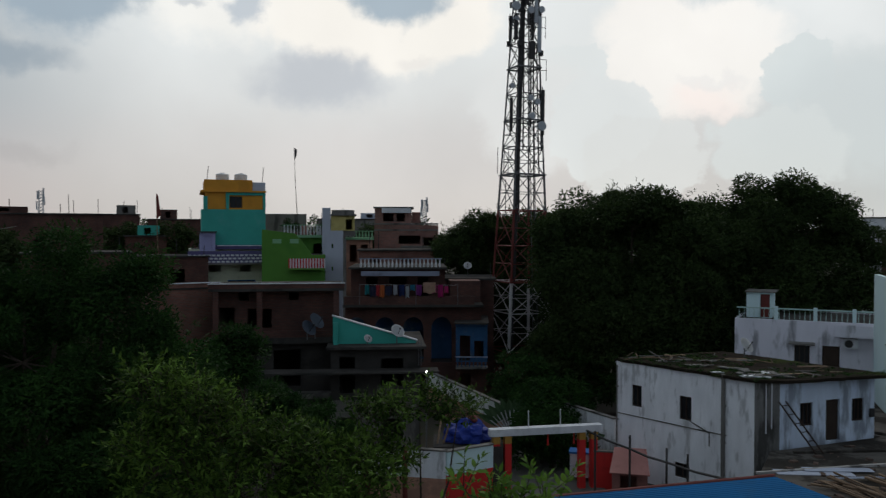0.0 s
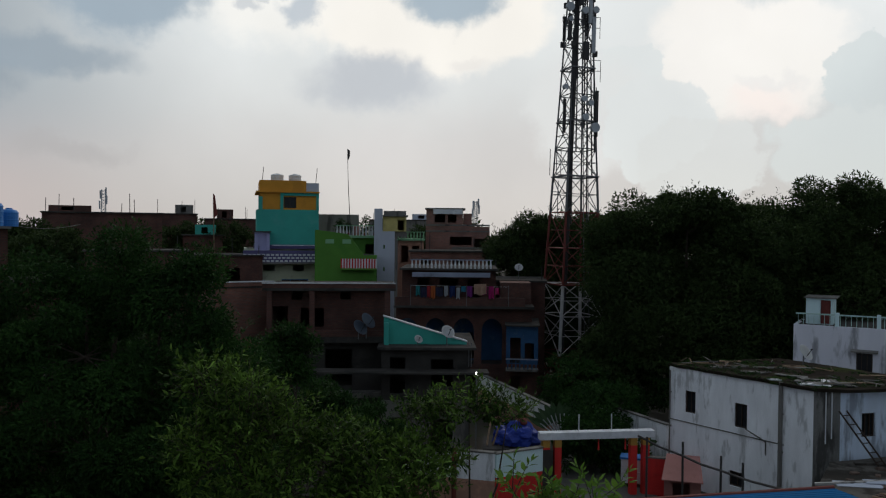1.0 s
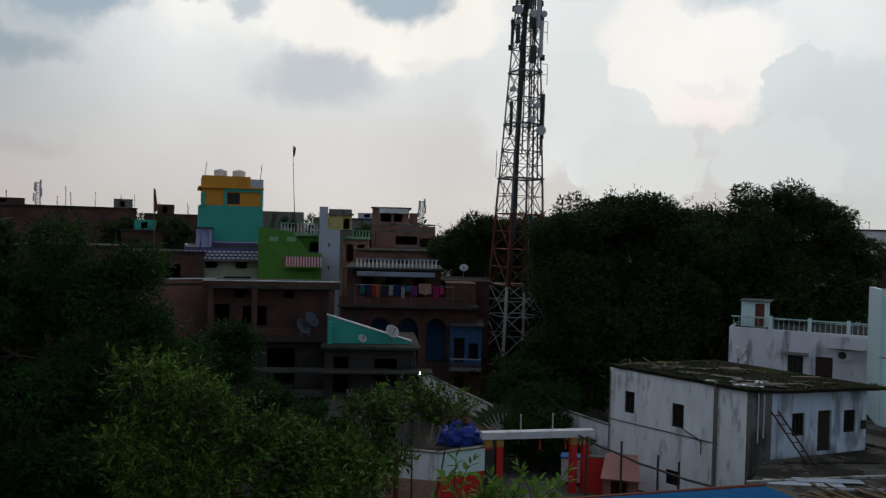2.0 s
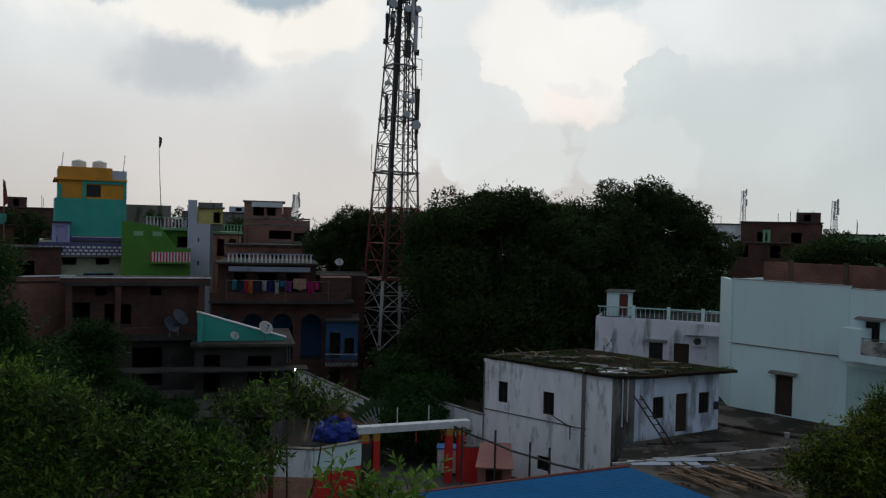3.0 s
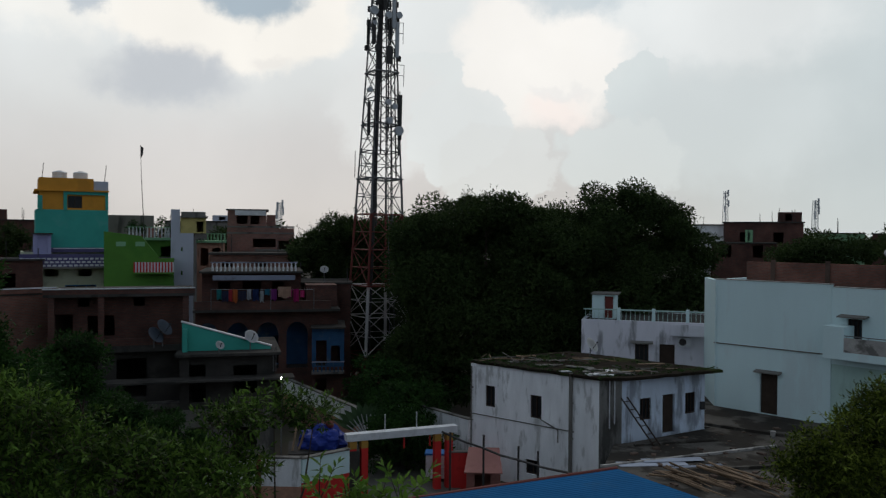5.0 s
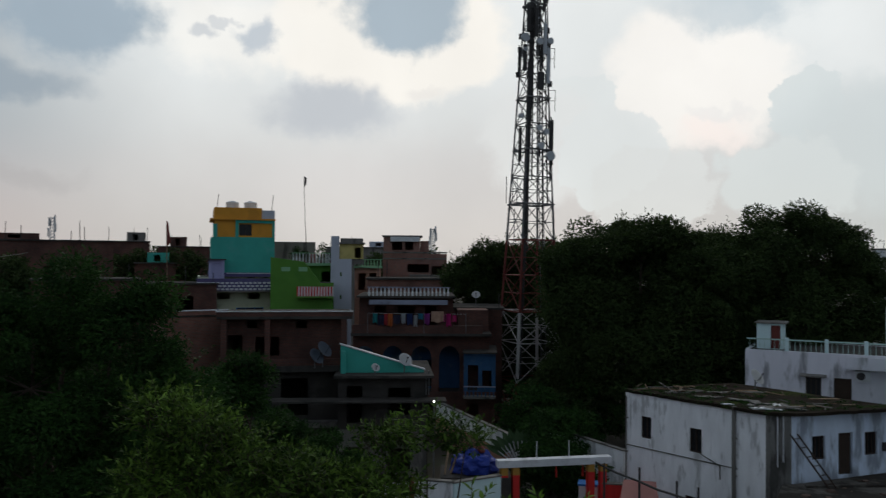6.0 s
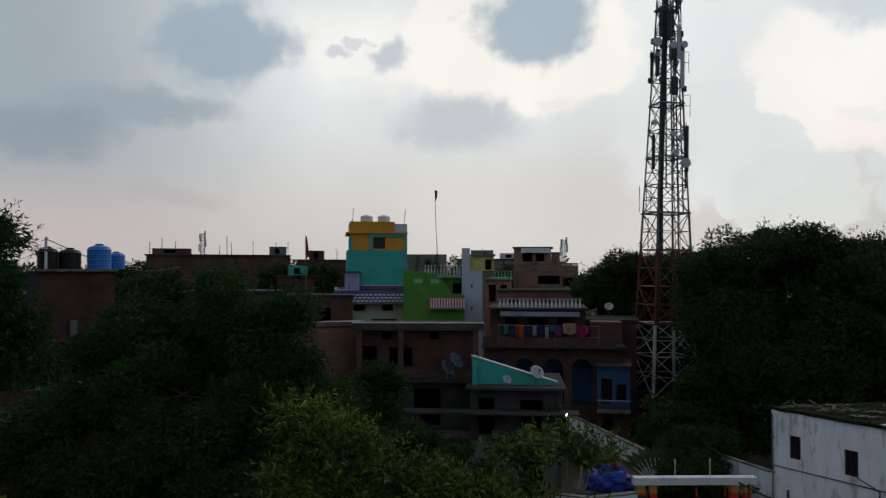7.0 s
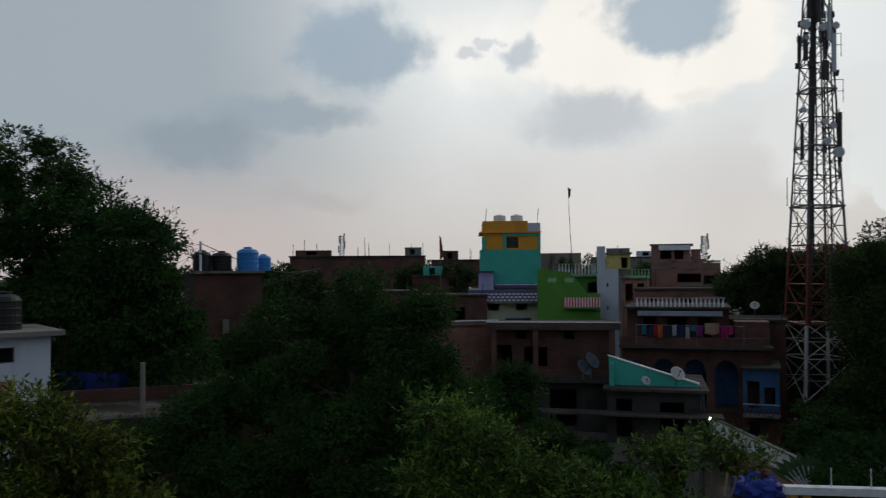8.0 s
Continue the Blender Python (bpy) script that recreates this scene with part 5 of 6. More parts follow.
# ---- green house ----
gh = thing("green_house", "green painted house with sloping gable wall and striped balcony", "house", **facing(-10.5, 76, 0, -4))
bm = bmesh.new()
slab_xz(bm, [(-2.9, 0), (2.95, 0), (2.95, 8.9), (1.6, 11.2), (0.2, 13.0), (-2.9, 13.4)], 0, 0.3)
part("wall", bm, "green", gh)
block("wall", gh, 5.8, 6, 0, 11.0, "green", y=0.303)
slab(gh, -0.4, 2.95, -0.8, -0.003, 9.65, 9.8, "green", "balcony")
for i in range(13):
    slab(gh, -0.4 + i * 0.26, -0.27 + i * 0.26, -0.8, -0.72, 9.8, 10.7, "red", "slat")
for i in range(13):
    slab(gh, -0.27 + i * 0.26, -0.143 + i * 0.26, -0.79, -0.73, 9.8, 10.7, "white_strip", "slat")
for x in (-1.9, -0.3):
    slab(gh, x, x + 0.8, -0.03, -0.003, 12.1, 12.5, "green_light", "vent", "pale green vent panel")
g2 = thing("green_terrace_house", "pale green terrace house with white balustrade and pots", "house", **facing(-9.4, 82))
block("wall", g2, 5.2, 6, 0, 12.6, "green", [(3.0, 4.6, 10.6, 12.0)])
slab(g2, -2.7, 2.7, -0.5, 6, 12.603, 12.85, "green_light", "roof")
railing(g2, -2.6, 2.6, 12.853, 13.9, -0.4, 0.32, "white_strip", "green_light", 0.055)
gr = thing("grey_block_house", "bare grey concrete rooftop room", "house", **facing(-11.0, 92))
block("wall", gr, 4.6, 5, 0, 15.2, "concrete")
flag = thing("flagpole", "thin tall bamboo pole with a dark pennant", "flagpole", tuple(at(-10.15, 81, 12.85)))
bm = bmesh.new()
rod(bm, (0, 0, 0), (-0.25, 0, 4.5), 0.05, 0.035)
rod(bm, (-0.25, 0, 4.5), (-0.4, 0, 8.75), 0.035, 0.02)
part("pole", bm, "dark_steel", flag)
bm = bmesh.new()
slab_xz(bm, [(-0.36, 8.7), (-0.1, 8.5), (-0.16, 7.9), (-0.34, 7.5)], -0.01, 0.01)
part("pennant", bm, "dark_steel", flag)
pf = thing("flagpole", "leaning pole with a rolled dark red flag", "flagpole", tuple(at(-19.55, 79, 10.95)))
bm = bmesh.new()
rod(bm, (0, 0, 0), (-0.1, 0, 5.4), 0.05, 0.04)
part("pole", bm, "bamboo", pf)
bm = bmesh.new()
slab_xz(bm, [(-0.12, 5.8), (0.05, 5.6), (0.3, 3.8), (-0.05, 3.4)], -0.04, 0.04)
part("flag", bm, "tower_red", pf)

# ---- blue-grey narrow house ----
pg = thing("narrow_grey_house", "narrow blue-grey house with yellow rooftop room", "house", **facing(-7.6, 78))
block("wall", pg, 2.0, 7, 0, 13.3, "grey_wash", [(0.9, 1.05, 11.6, 12.0), (0.9, 1.05, 9.4, 9.8)], x=-0.2)
block("wall", pg, 0.8, 3, 13.303, 15.5, "grey_wash", x=-0.8)
block("wall", pg, 2.3, 5, 13.303, 14.75, "yellow", [(1.45, 2.15, 13.4, 14.4)], x=0.78, y=0.1)
slab(pg, -0.38, 2.1, -0.2, 5.3, 14.753, 14.9, "concrete", "roof")
slab(pg, -0.3, 1.9, 0.1, 0.2, 14.903, 15.3, "concrete", "parapet")
slab(pg, 0.9, 1.9, 0.3, 4, 12.8, 13.3, "concrete", "bracket")
gt = thing("green_balcony_house", "pink house with arched doors and green balcony", "house", **facing(-6.0, 79.5))
block("wall", gt, 2.6, 6, 0, 12.4, "peach", [(0.35, 1.05, 10.2, 11.9), (1.45, 2.15, 10.2, 11.9)], x=0.2)
slab(gt, -1.2, 1.6, -0.6, 6, 12.403, 12.6, "green_light", "roof")
railing(gt, -1.2, 1.6, 12.603, 13.3, -0.5, 0.3, "green_light", "green_light", 0.06)

# ---- brown brick house ----
bb = thing("brown_brick_house", "stepped pink-brown brick house with white rooftop room", "house", **facing(-2.5, 85))
block("wall", bb, 6.8, 7, 0, 13.9, "brick_pink", [(2.6, 4.9, 11.9, 12.8), (5.2, 6.3, 11.6, 12.6)])
block("wall", bb, 3.9, 5, 13.903, 15.7, "brick_pink", [(0.9, 2.0, 14.3, 15.2), (2.3, 3.2, 14.3, 15.2)], x=-1.4, y=0.1)
slab(bb, -2.6, 0.5, -0.15, 0.097, 15.2, 15.7, "white_strip", "fascia")
for z in (11.0, 13.3, 13.95):
    slab(bb, -3.42, 3.42, -0.05, -0.003, z, z + 0.16, "concrete", "band")
for x in (-3.3, 0.2, 3.3):
    slab(bb, x - 0.1, x + 0.1, -0.04, -0.003, 0.5, 10.99, "concrete", "pillar")
slab(bb, -3.5, 0.8, -0.1, 5.3, 15.703, 15.85, "concrete", "roof")
slab(bb, 0.6, 1.5, 1, 4, 13.903, 15.3, "brick_pink", "stair_hut")
slab(bb, -0.6, 3.2, -0.9, -0.003, 11.5, 11.7, "concrete", "balcony")

# ---- left hand: tank house, white house, dark roof ----
tk = thing("tank_house", "narrow brick house with water tanks on its roof", "house", **facing(-34.4, 45, 0, 0))
block("wall", tk, 3.5, 5, 0, 13.2, "brick_dark", [(0.9, 1.9, 8.0, 9.6)])
slab(tk, -1.85, 1.9, -0.25, 5.1, 13.203, 13.33, "concrete", "roof")
slab(tk, -2.35, -1.753, 0.0, 0.6, 0, 13.2, "dark_concrete", "pillar")
slab(tk, -0.35, 0.0, -0.14, -0.003, 9.9, 10.7, "concrete", "signboard", "small white board")
for b, d, r, h, mt, lab in ((-36.2, 46.2, 0.5, 1.15, "tank_black", "black plastic water tank"), (-34.9, 46.4, 0.55, 1.1, "tank_black", "black plastic water tank"), (-33.15, 46.2, 0.6, 1.32, "tank_blue", "blue plastic water tank"), (-32.1, 47.4, 0.45, 0.95, "tank_blue", "small blue plastic water tank")):
    tank(tuple(at(b, d, 13.33)), r, h, mt, lab + " on a roof slab")
bm = bmesh.new()
rod(bm, (-1.5, 0.1, 13.33), (-1.5, 0.1, 14.95), 0.07)
part("post", bm, "white_strip", tk)
lw2 = thing("white_rooftop_house", "white rooftop room with a projecting slab and black tank", "house", **facing(-49.3, 30, 0, 8))
block("wall", lw2, 4.0, 4, 0, 11.15, "grey_wash", [(2.0, 2.9, 10.3, 10.8), (2.1, 2.9, 8.0, 9.7)])
slab(lw2, -2.2, 2.35, -0.5, 4.2, 11.153, 11.32, "concrete", "roof")
door(lw2, 0.1, 0.9, 8.0, 9.7, 0.02, "peach")
tank(tuple(at(-48.2, 31.5, 11.32)), 0.55, 1.3, "tank_black", "black plastic water tank on the white house")
dr = thing("dark_roof_house", "low house with dark brick parapet and rusty roof", "house", **facing(-40, 30, 0, 0))
block("wall", dr, 11, 10, 0, 8.0, "brick_dark")
slab(dr, -5.6, 5.6, -0.1, 10.1, 8.003, 8.2, "terrace", "roof")
slab(dr, -5.5, 5.5, 4.0, 4.2, 8.203, 8.7, "brick_dark", "parapet")
po = thing("concrete_post", "short white concrete post on the roof", "post", tuple(at(-40, 30.4, 8.2)))
bm = bmesh.new()
box(bm, -0.07, 0.07, -0.07, 0.07, 0, 1.85)
bmesh.ops.bevel(bm, geom=bm.edges[:], offset=0.02, segments=1, affect="EDGES")
part("post", bm, "concrete", po)
ts = thing("tarpaulin", "blue tarpaulin spread over a far roof", "tarpaulin", tuple(at(-42.5, 37, 8.2)))
slab(ts, -1.6, 1.6, -0.8, 0.8, 0, 0.9, "tarp", "sheet")

# ---- far houses, near to far ----
def plain_house(name, label, bearing, dist, w, h, material, holes, turn=0.0, hut=None, poles=0, seed=0):
    e = thing(name, label, "house", **facing(bearing, dist, 0, turn), group="houses along the skyline")
    block("wall", e, w, 6, 0, h, material, holes)
    slab(e, -w / 2 - 0.15, w / 2 + 0.15, -0.2, 6.1, h + 0.003, h + 0.15, "dark_concrete", "roof")
    r = random.Random(seed)
    if hut:
        x, ww, hh, mt = hut
        block("stair_hut", e, ww, 3, h + 0.153, h + hh, mt, [(ww * 0.3, ww * 0.6, h + 0.3, h + hh * 0.8)], x=x, y=1.0)
    for _ in range(poles):
        x = (r.random() - 0.5) * w
        bm = bmesh.new()
        rod(bm, (x, 0.3, h + 0.15), (x + 0.1 * (r.random() - 0.5), 0.3, h + 1.0 + r.random() * 1.2), 0.035)
        part("starter_bar", bm, "dark_steel", e)
    return e


plain_house("long_brick_house", "long low grey-brown brick house", -26.6, 90, 11.5, 14.9, "brick_dark", [(1, 2, 11, 12.4), (5, 6, 11, 12.4)], hut=(-3.2, 4.0, 0.8, "brick_dark"), poles=6, seed=1)
plain_house("brick_house", "dark brick house with flat roof", -19.4, 78, 8.5, 10.8, "brick_dark", [(1, 2, 8.2, 9.7), (5, 6.4, 8.2, 9.7)], poles=3, seed=2)
plain_house("brick_house", "low dark brick house with flat roof", -24.5, 70, 8.0, 11.4, "brick_dark", [(2, 3, 9, 10.2)], seed=3)
plain_house("teal_hut_house", "small house with teal rooftop room", -20.3, 98, 4.5, 12.6, "brick_dark", [], hut=(0.3, 2.4, 1.3, "teal"), seed=4)
plain_house("brick_house", "distant brick house with rooftop hut", -22.0, 120, 5.5, 15.5, "brick_dark", [], hut=(1, 2.5, 1.4, "concrete"), poles=3, seed=5)
plain_house("brick_house", "distant brick house with flat roof", -18.4, 130, 8, 15.0, "brick_dark", [], hut=(-1, 2.5, 1.6, "brick_dark"), poles=4, seed=6)
plain_house("grey_house", "far grey plastered house", -6.0, 120, 12, 15.0, "concrete", [(2, 3, 12, 13.5), (6, 7, 12, 13.5)], hut=(2, 3, 1.0, "grey_wash"), poles=4, seed=7)
plain_house("brick_house", "far red brick house with white room", 29.2, 112, 5.5, 14.9, "whitewash", [(1, 2, 13, 14)], poles=1, seed=8)
plain_house("brick_house", "far red brick house with open rooms", 32.2, 110, 9.5, 15.2, "brick_dark", [(2, 3.2, 12.6, 14), (6, 7.2, 12.6, 14)], hut=(3.2, 2.8, 1.4, "brick_dark"), poles=5, seed=9)
plain_house("brick_house", "red brick house with teal sign and ledge", 31.0, 98, 7, 12.6, "brick_dark", [(1, 2.2, 11, 12.4), (4.5, 5.6, 11, 12.4)], hut=(0.6, 0.8, 1.6, "green_light"), poles=3, seed=10)
plain_house("grey_house", "far concrete house beyond the trees", 36.8, 120, 6, 13.9, "green_light", [(1, 2.2, 11, 12.4)], poles=2, seed=11)
plain_house("brick_house", "far brick house with flat roof", 41.0, 110, 9, 13.8, "brick_dark", [], poles=2, seed=12)
plain_house("pink_house", "pink house with blue door behind the washing", -3.2, 74, 7.0, 11.4, "brick", [(1.0, 1.9, 9.2, 10.8), (4, 5, 9.2, 10.8)], poles=3, seed=13)
plain_house("brick_house", "dark brick house beside the mast", 1.8, 66, 4.6, 9.2, "brick_dark", [(1, 2, 7, 8.4)], poles=2, seed=14)
plain_house("brick_house", "dark lane house behind trees", -33, 60, 14, 9.6, "brick_dark", [], seed=15)


# pale grey on legs and lattice puts the distance haze into the colour
def far_mast(b, d, z, h, label):
    t = thing("far_mast", label, "tower", tuple(at(b, d, 0)), 20)
    for k in range(4):
        bm = bmesh.new()
        x, y = ((-1, -1), (1, -1), (1, 1), (-1, 1))[k]
        rod(bm, (x * 0.9, y * 0.9, 0), (x * 0.35, y * 0.35, z + h), 0.07, 0.06, 5)
        part("leg", bm, "panel_grey", t)
    bm = bmesh.new()
    for i in range(12):
        za, zb = z + h * i / 12, z + h * (i + 1) / 12
        s = 0.45
        rod(bm, (-s, -s, za), (s, -s, zb), 0.045, 0.045, 4)
        rod(bm, (s, -s, za), (-s, -s, zb), 0.06, 0.06, 4)
        rod(bm, (-s, s, za), (s, s, zb), 0.06, 0.06, 4)
    part("lattice", bm, "panel_grey", t)
    for k, zz in enumerate((0.62, 0.75, 0.9, 0.98)):
        x = (-0.75, 0.7, -0.6, 0.55)[k]
        bm = bmesh.new()
        box(bm, x - 0.14, x + 0.14, -0.6, -0.3, z + h * zz - 1.2, z + h * zz + 0.6)
        part("panel_antenna", bm, "panel_grey", t)


far_mast(29.83, 230, 14, 12.0, "distant lattice mast with antennas")
far_mast(35.35, 200, 14, 8.0, "distant thin lattice mast")
far_mast(-26.6, 190, 14, 8.0, "distant lattice mast over the rooftops")
far_mast(-1.25, 170, 14, 6.0, "distant small lattice mast")

# ---- clutter by the lane ----
tp = thing("tarpaulin_pile", "heap under a crumpled bright blue tarpaulin", "tarpaulin", tuple(at(2.0, 40.6, 0)))
slab(tp, -1.8, 1.7, -0.9, 1.6, 0, 2.45, "dark_concrete", "platform")
bm = bmesh.new()
bmesh.ops.create_icosphere(bm, subdivisions=4, radius=1.0)
for v in bm.verts:
    k = noise.noise(v.co * 2.3) * 0.25 + noise.noise(v.co * 6) * 0.10
    v.co = Vector((v.co.x * 1.15, v.co.y * 0.9, v.co.z * 0.85)) * (1 + k)
    v.co.z = max(v.co.z, -0.25)
bmesh.ops.translate(bm, verts=bm.verts[:], vec=(-0.1, 0.2, 2.75))
part("tarpaulin", bm, "tarp", tp)
bm = bmesh.new()
bmesh.ops.create_icosphere(bm, subdivisions=3, radius=0.2)
for v in bm.verts:
    v.co *= 1 + noise.noise(v.co * 5) * 0.3
bmesh.ops.translate(bm, verts=bm.verts[:], vec=(0.25, 0.1, 3.62))
part("bundle", bm, "tower_red", tp, "red cloth bundle")
for x, a in ((-1.3, 0.6), (-1.0, 0.8), (-1.6, 0.3)):
    bm = bmesh.new()
    rod(bm, (x, -0.3, 2.45), (x + a, 0.3, 4.2), 0.05)
    part("plank", bm, "bamboo", tp)
bx = thing("street_stall_box", "white painted box stall with a blue top", "stall", tuple(at(10.0, 42.8, 0)), -12)
slab(bx, -0.55, 0.55, -0.4, 0.4, 0.25, 0.85, "white_strip", "body")
slab(bx, -0.55, 0.55, -0.4, 0.4, 0.88, 1.5, "white_strip", "body")
slab(bx, -0.6, 0.6, -0.45, 0.45, 1.503, 1.6, "tank_blue", "top")
for x in (-0.45, 0.45):
    slab(bx, x - 0.05, x + 0.05, -0.3, 0.3, 0, 0.247, "dark_steel", "leg")
aw = thing("peach_shed", "small peach shed with a sloping tin roof", "shed", tuple(at(13.4, 39.8, 0)), -14)
block("wall", aw, 1.7, 1.8, 0, 1.45, "pink_tin", [(0.4, 1.2, 0.05, 1.25)])
bm = bmesh.new()
vs = [(-0.95, -0.5, 1.47), (0.95, -0.5, 1.47), (0.8, 1.9, 2.1), (-0.8, 1.9, 2.1)]
lo, hi = [bm.verts.new(v) for v in vs], [bm.verts.new((v[0], v[1], v[2] + 0.05)) for v in vs]
for i in range(4):
    bm.faces.new((lo[i], lo[(i + 1) % 4], hi[(i + 1) % 4], hi[i]))
bm.faces.new(lo[::-1])
bm.faces.new(hi)
part("roof", bm, "pink_tin", aw)
for i, (b, d) in enumerate(((11.0, 36.5), (13.4, 37.3), (15.9, 36.6), (17.3, 36.6))):
    o = thing("iron_post", "thin dark iron post with cable", "post", tuple(at(b, d)), group="iron posts by the old house")
    bm = bmesh.new()
    rod(bm, (0, 0, 0), (0, 0, (4.2, 3.9, 3.6, 3.4)[i]), 0.05)
    part("post", bm, "dark_steel", o)
cb = thing("overhead_cable", "dark cable strung between iron posts", "cable", (0, 0, 0))
pts = [at(10.4, 38.4, 3.75), at(13.4, 37.0, 3.35), at(15.9, 35.2, 3.35), at(19.8, 33.0, 3.5)]
for a, b in zip(pts, pts[1:]):
    bm = bmesh.new()
    mid = (a + b) / 2 - Vector((0, 0, 0.06))
    rod(bm, a, mid, 0.055, 0.055, 6)
    rod(bm, mid, b, 0.055, 0.055, 6)
    part("span", bm, "dark_steel", cb)
sl = thing("street_lamp", "lit white lamp on a thin pole", "street lamp", tuple(at(-1.05, 43.5, 0)))
bm = bmesh.new()
rod(bm, (0, 0, 0), (0, 0, 5.45), 0.04)
part("pole", bm, "steel", sl)
glow = bpy.data.materials.new("lamp_glow")
glow.use_nodes = True
glow.node_tree.nodes["Principled BSDF"].inputs["Emission Color"].default_value = (1, 0.97, 0.9, 1)
glow.node_tree.nodes["Principled BSDF"].inputs["Emission Strength"].default_value = 6
bm = bmesh.new()
lathe(bm, [(0.03, 5.45), (0.045, 5.49), (0.045, 5.57), (0.02, 5.6)], 12)
part("bulb", bm, glow, sl)

# ---- terrace clutter ----
rng = random.Random(8)
for i in range(30):
    u = i % 2
    c = (Vector((15.9, 30.0, 0)), Vector((18.1, 29.7, 0)))[u] + Vector((rng.gauss(0, 0.28), rng.gauss(0, 0.45), 0))
    a = radians(-74 + rng.gauss(0, 9) + (40 if i % 11 == 0 else 0))
    ln = 2.0 + rng.random() * 1.9
    q = Vector((math.cos(a), math.sin(a), rng.uniform(-0.01, 0.03))) * ln
    bm = bmesh.new()
    r = 0.028 + rng.random() * 0.032
    rod(bm, -q / 2, q / 2, r, r * 0.75, 7)
    o = part("bamboo_pole", bm, "bamboo")
    o.location = c + Vector((0, 0, 3.27 + 0.05 * (i // 2 % 5)))
    tagged(o, "weathered brown bamboo pole lying on the terrace", "pole", "poles on the terrace")
for i, (b, d, ln, wd, a) in enumerate(((25.2, 36.3, 3.1, 0.7, -5), (26.6, 37.0, 2.8, 0.5, -3), (28.2, 36.1, 2.4, 0.16, 3))):
    bm = bmesh.new()
    n = 18
    top = [(wd * (k / n - 0.5), 0.025 + 0.02 * (k % 2)) for k in range(n + 1)]
    slab_xz(bm, [(x, z - 0.02) for x, z in top] + top[::-1], -ln / 2, ln / 2)
    o = part("white_sheet", bm, "grey_wash")
    o.matrix_basis = pose(*at(b, d, 3.2 + 0.055 * i), 0, 0, a + 90)
    tagged(o, "pale ribbed sheet lying on the terrace", "sheet", "sheets on the terrace")
kb = thing("terrace_kerb", "low pale kerb across the terrace", "kerb", (0, 0, 0))
a, b = at(21.7, 35.2, 3.2), at(33.2, 41.4, 3.2)
bm = bmesh.new()
d = (b - a).normalized()
s = Vector((-d.y, d.x, 0)) * 0.08
prism(bm, ragged([a - s, b - s, b + s, a + s], 0.5, 0.04, rng), 3.2, 3.3)
part("kerb", bm, "pale_cement", kb)
for i, (b0, d0, b1, d1) in enumerate(((24.0, 39.2, 29.5, 41.5), (29.5, 36.2, 36.0, 39.0), (28.0, 45.0, 34.0, 43.6))):
    a, b = at(b0, d0), at(b1, d1)
    e = thing("low_kerb", "low broken kerb of dark masonry on the terrace", "kerb", tuple(a + Vector((0, 0, 3.2))), math.degrees(math.atan2((b - a).y, (b - a).x)), group="terrace kerbs")
    slab(e, 0, (b - a).length, -0.1, 0.1, 0, 0.1 + 0.02 * i, "terrace", "kerb")
for i in range(150):
    p = at(23.5 + rng.random() * 14.5, 33.0 + rng.random() * 13.0, 3.2)
    if p.y - 38.6 > (p.x - 21.2) * 0.35 - 0.6 and p.x < 22.6:
        continue
    bm = bmesh.new()
    s = 0.04 + rng.random() ** 2 * 0.14
    box(bm, -s, s, -s * 0.6, s * 0.6, 0, s * 0.5)
    for v in bm.verts:
        v.co += Vector((rng.uniform(-1, 1), rng.uniform(-1, 1), 0)) * s * 0.25
    o = part("rubble", bm, "rubble")
    o.matrix_basis = pose(*p, 0, 0, rng.random() * 180)
    tagged(o, "broken brick lying on the terrace", "rubble", "rubble on the terrace")
bk = thing("bucket", "small white plastic bucket on the terrace", "bucket", tuple(at(33.0, 43.3, 3.2)))
bm = bmesh.new()
lathe(bm, [(0.11, 0), (0.14, 0.3), (0.15, 0.32), (0.12, 0.32)], 14)
part("body", bm, "pale_cement", bk)

# ---- trees ----
rngT = random.Random(21)
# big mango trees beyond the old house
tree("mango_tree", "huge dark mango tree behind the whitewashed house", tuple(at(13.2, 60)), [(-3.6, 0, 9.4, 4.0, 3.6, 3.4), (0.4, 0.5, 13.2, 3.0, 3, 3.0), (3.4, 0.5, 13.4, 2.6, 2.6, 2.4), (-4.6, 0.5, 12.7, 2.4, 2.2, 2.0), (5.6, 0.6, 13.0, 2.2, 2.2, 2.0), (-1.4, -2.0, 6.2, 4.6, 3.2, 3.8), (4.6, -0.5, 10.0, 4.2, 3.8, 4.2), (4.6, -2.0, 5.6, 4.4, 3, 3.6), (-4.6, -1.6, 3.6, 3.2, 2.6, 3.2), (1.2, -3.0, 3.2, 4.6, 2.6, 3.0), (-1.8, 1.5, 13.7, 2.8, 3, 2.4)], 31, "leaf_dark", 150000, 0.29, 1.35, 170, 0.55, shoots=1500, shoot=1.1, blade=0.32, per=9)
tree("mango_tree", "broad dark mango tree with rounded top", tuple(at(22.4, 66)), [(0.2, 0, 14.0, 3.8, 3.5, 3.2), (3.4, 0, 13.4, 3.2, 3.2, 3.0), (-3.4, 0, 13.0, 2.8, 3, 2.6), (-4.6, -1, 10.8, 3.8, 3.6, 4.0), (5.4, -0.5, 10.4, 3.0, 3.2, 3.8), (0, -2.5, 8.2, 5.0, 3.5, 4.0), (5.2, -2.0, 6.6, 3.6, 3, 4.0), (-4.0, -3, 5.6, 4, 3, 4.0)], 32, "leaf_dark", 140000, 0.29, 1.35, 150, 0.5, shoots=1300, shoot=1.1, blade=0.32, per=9)
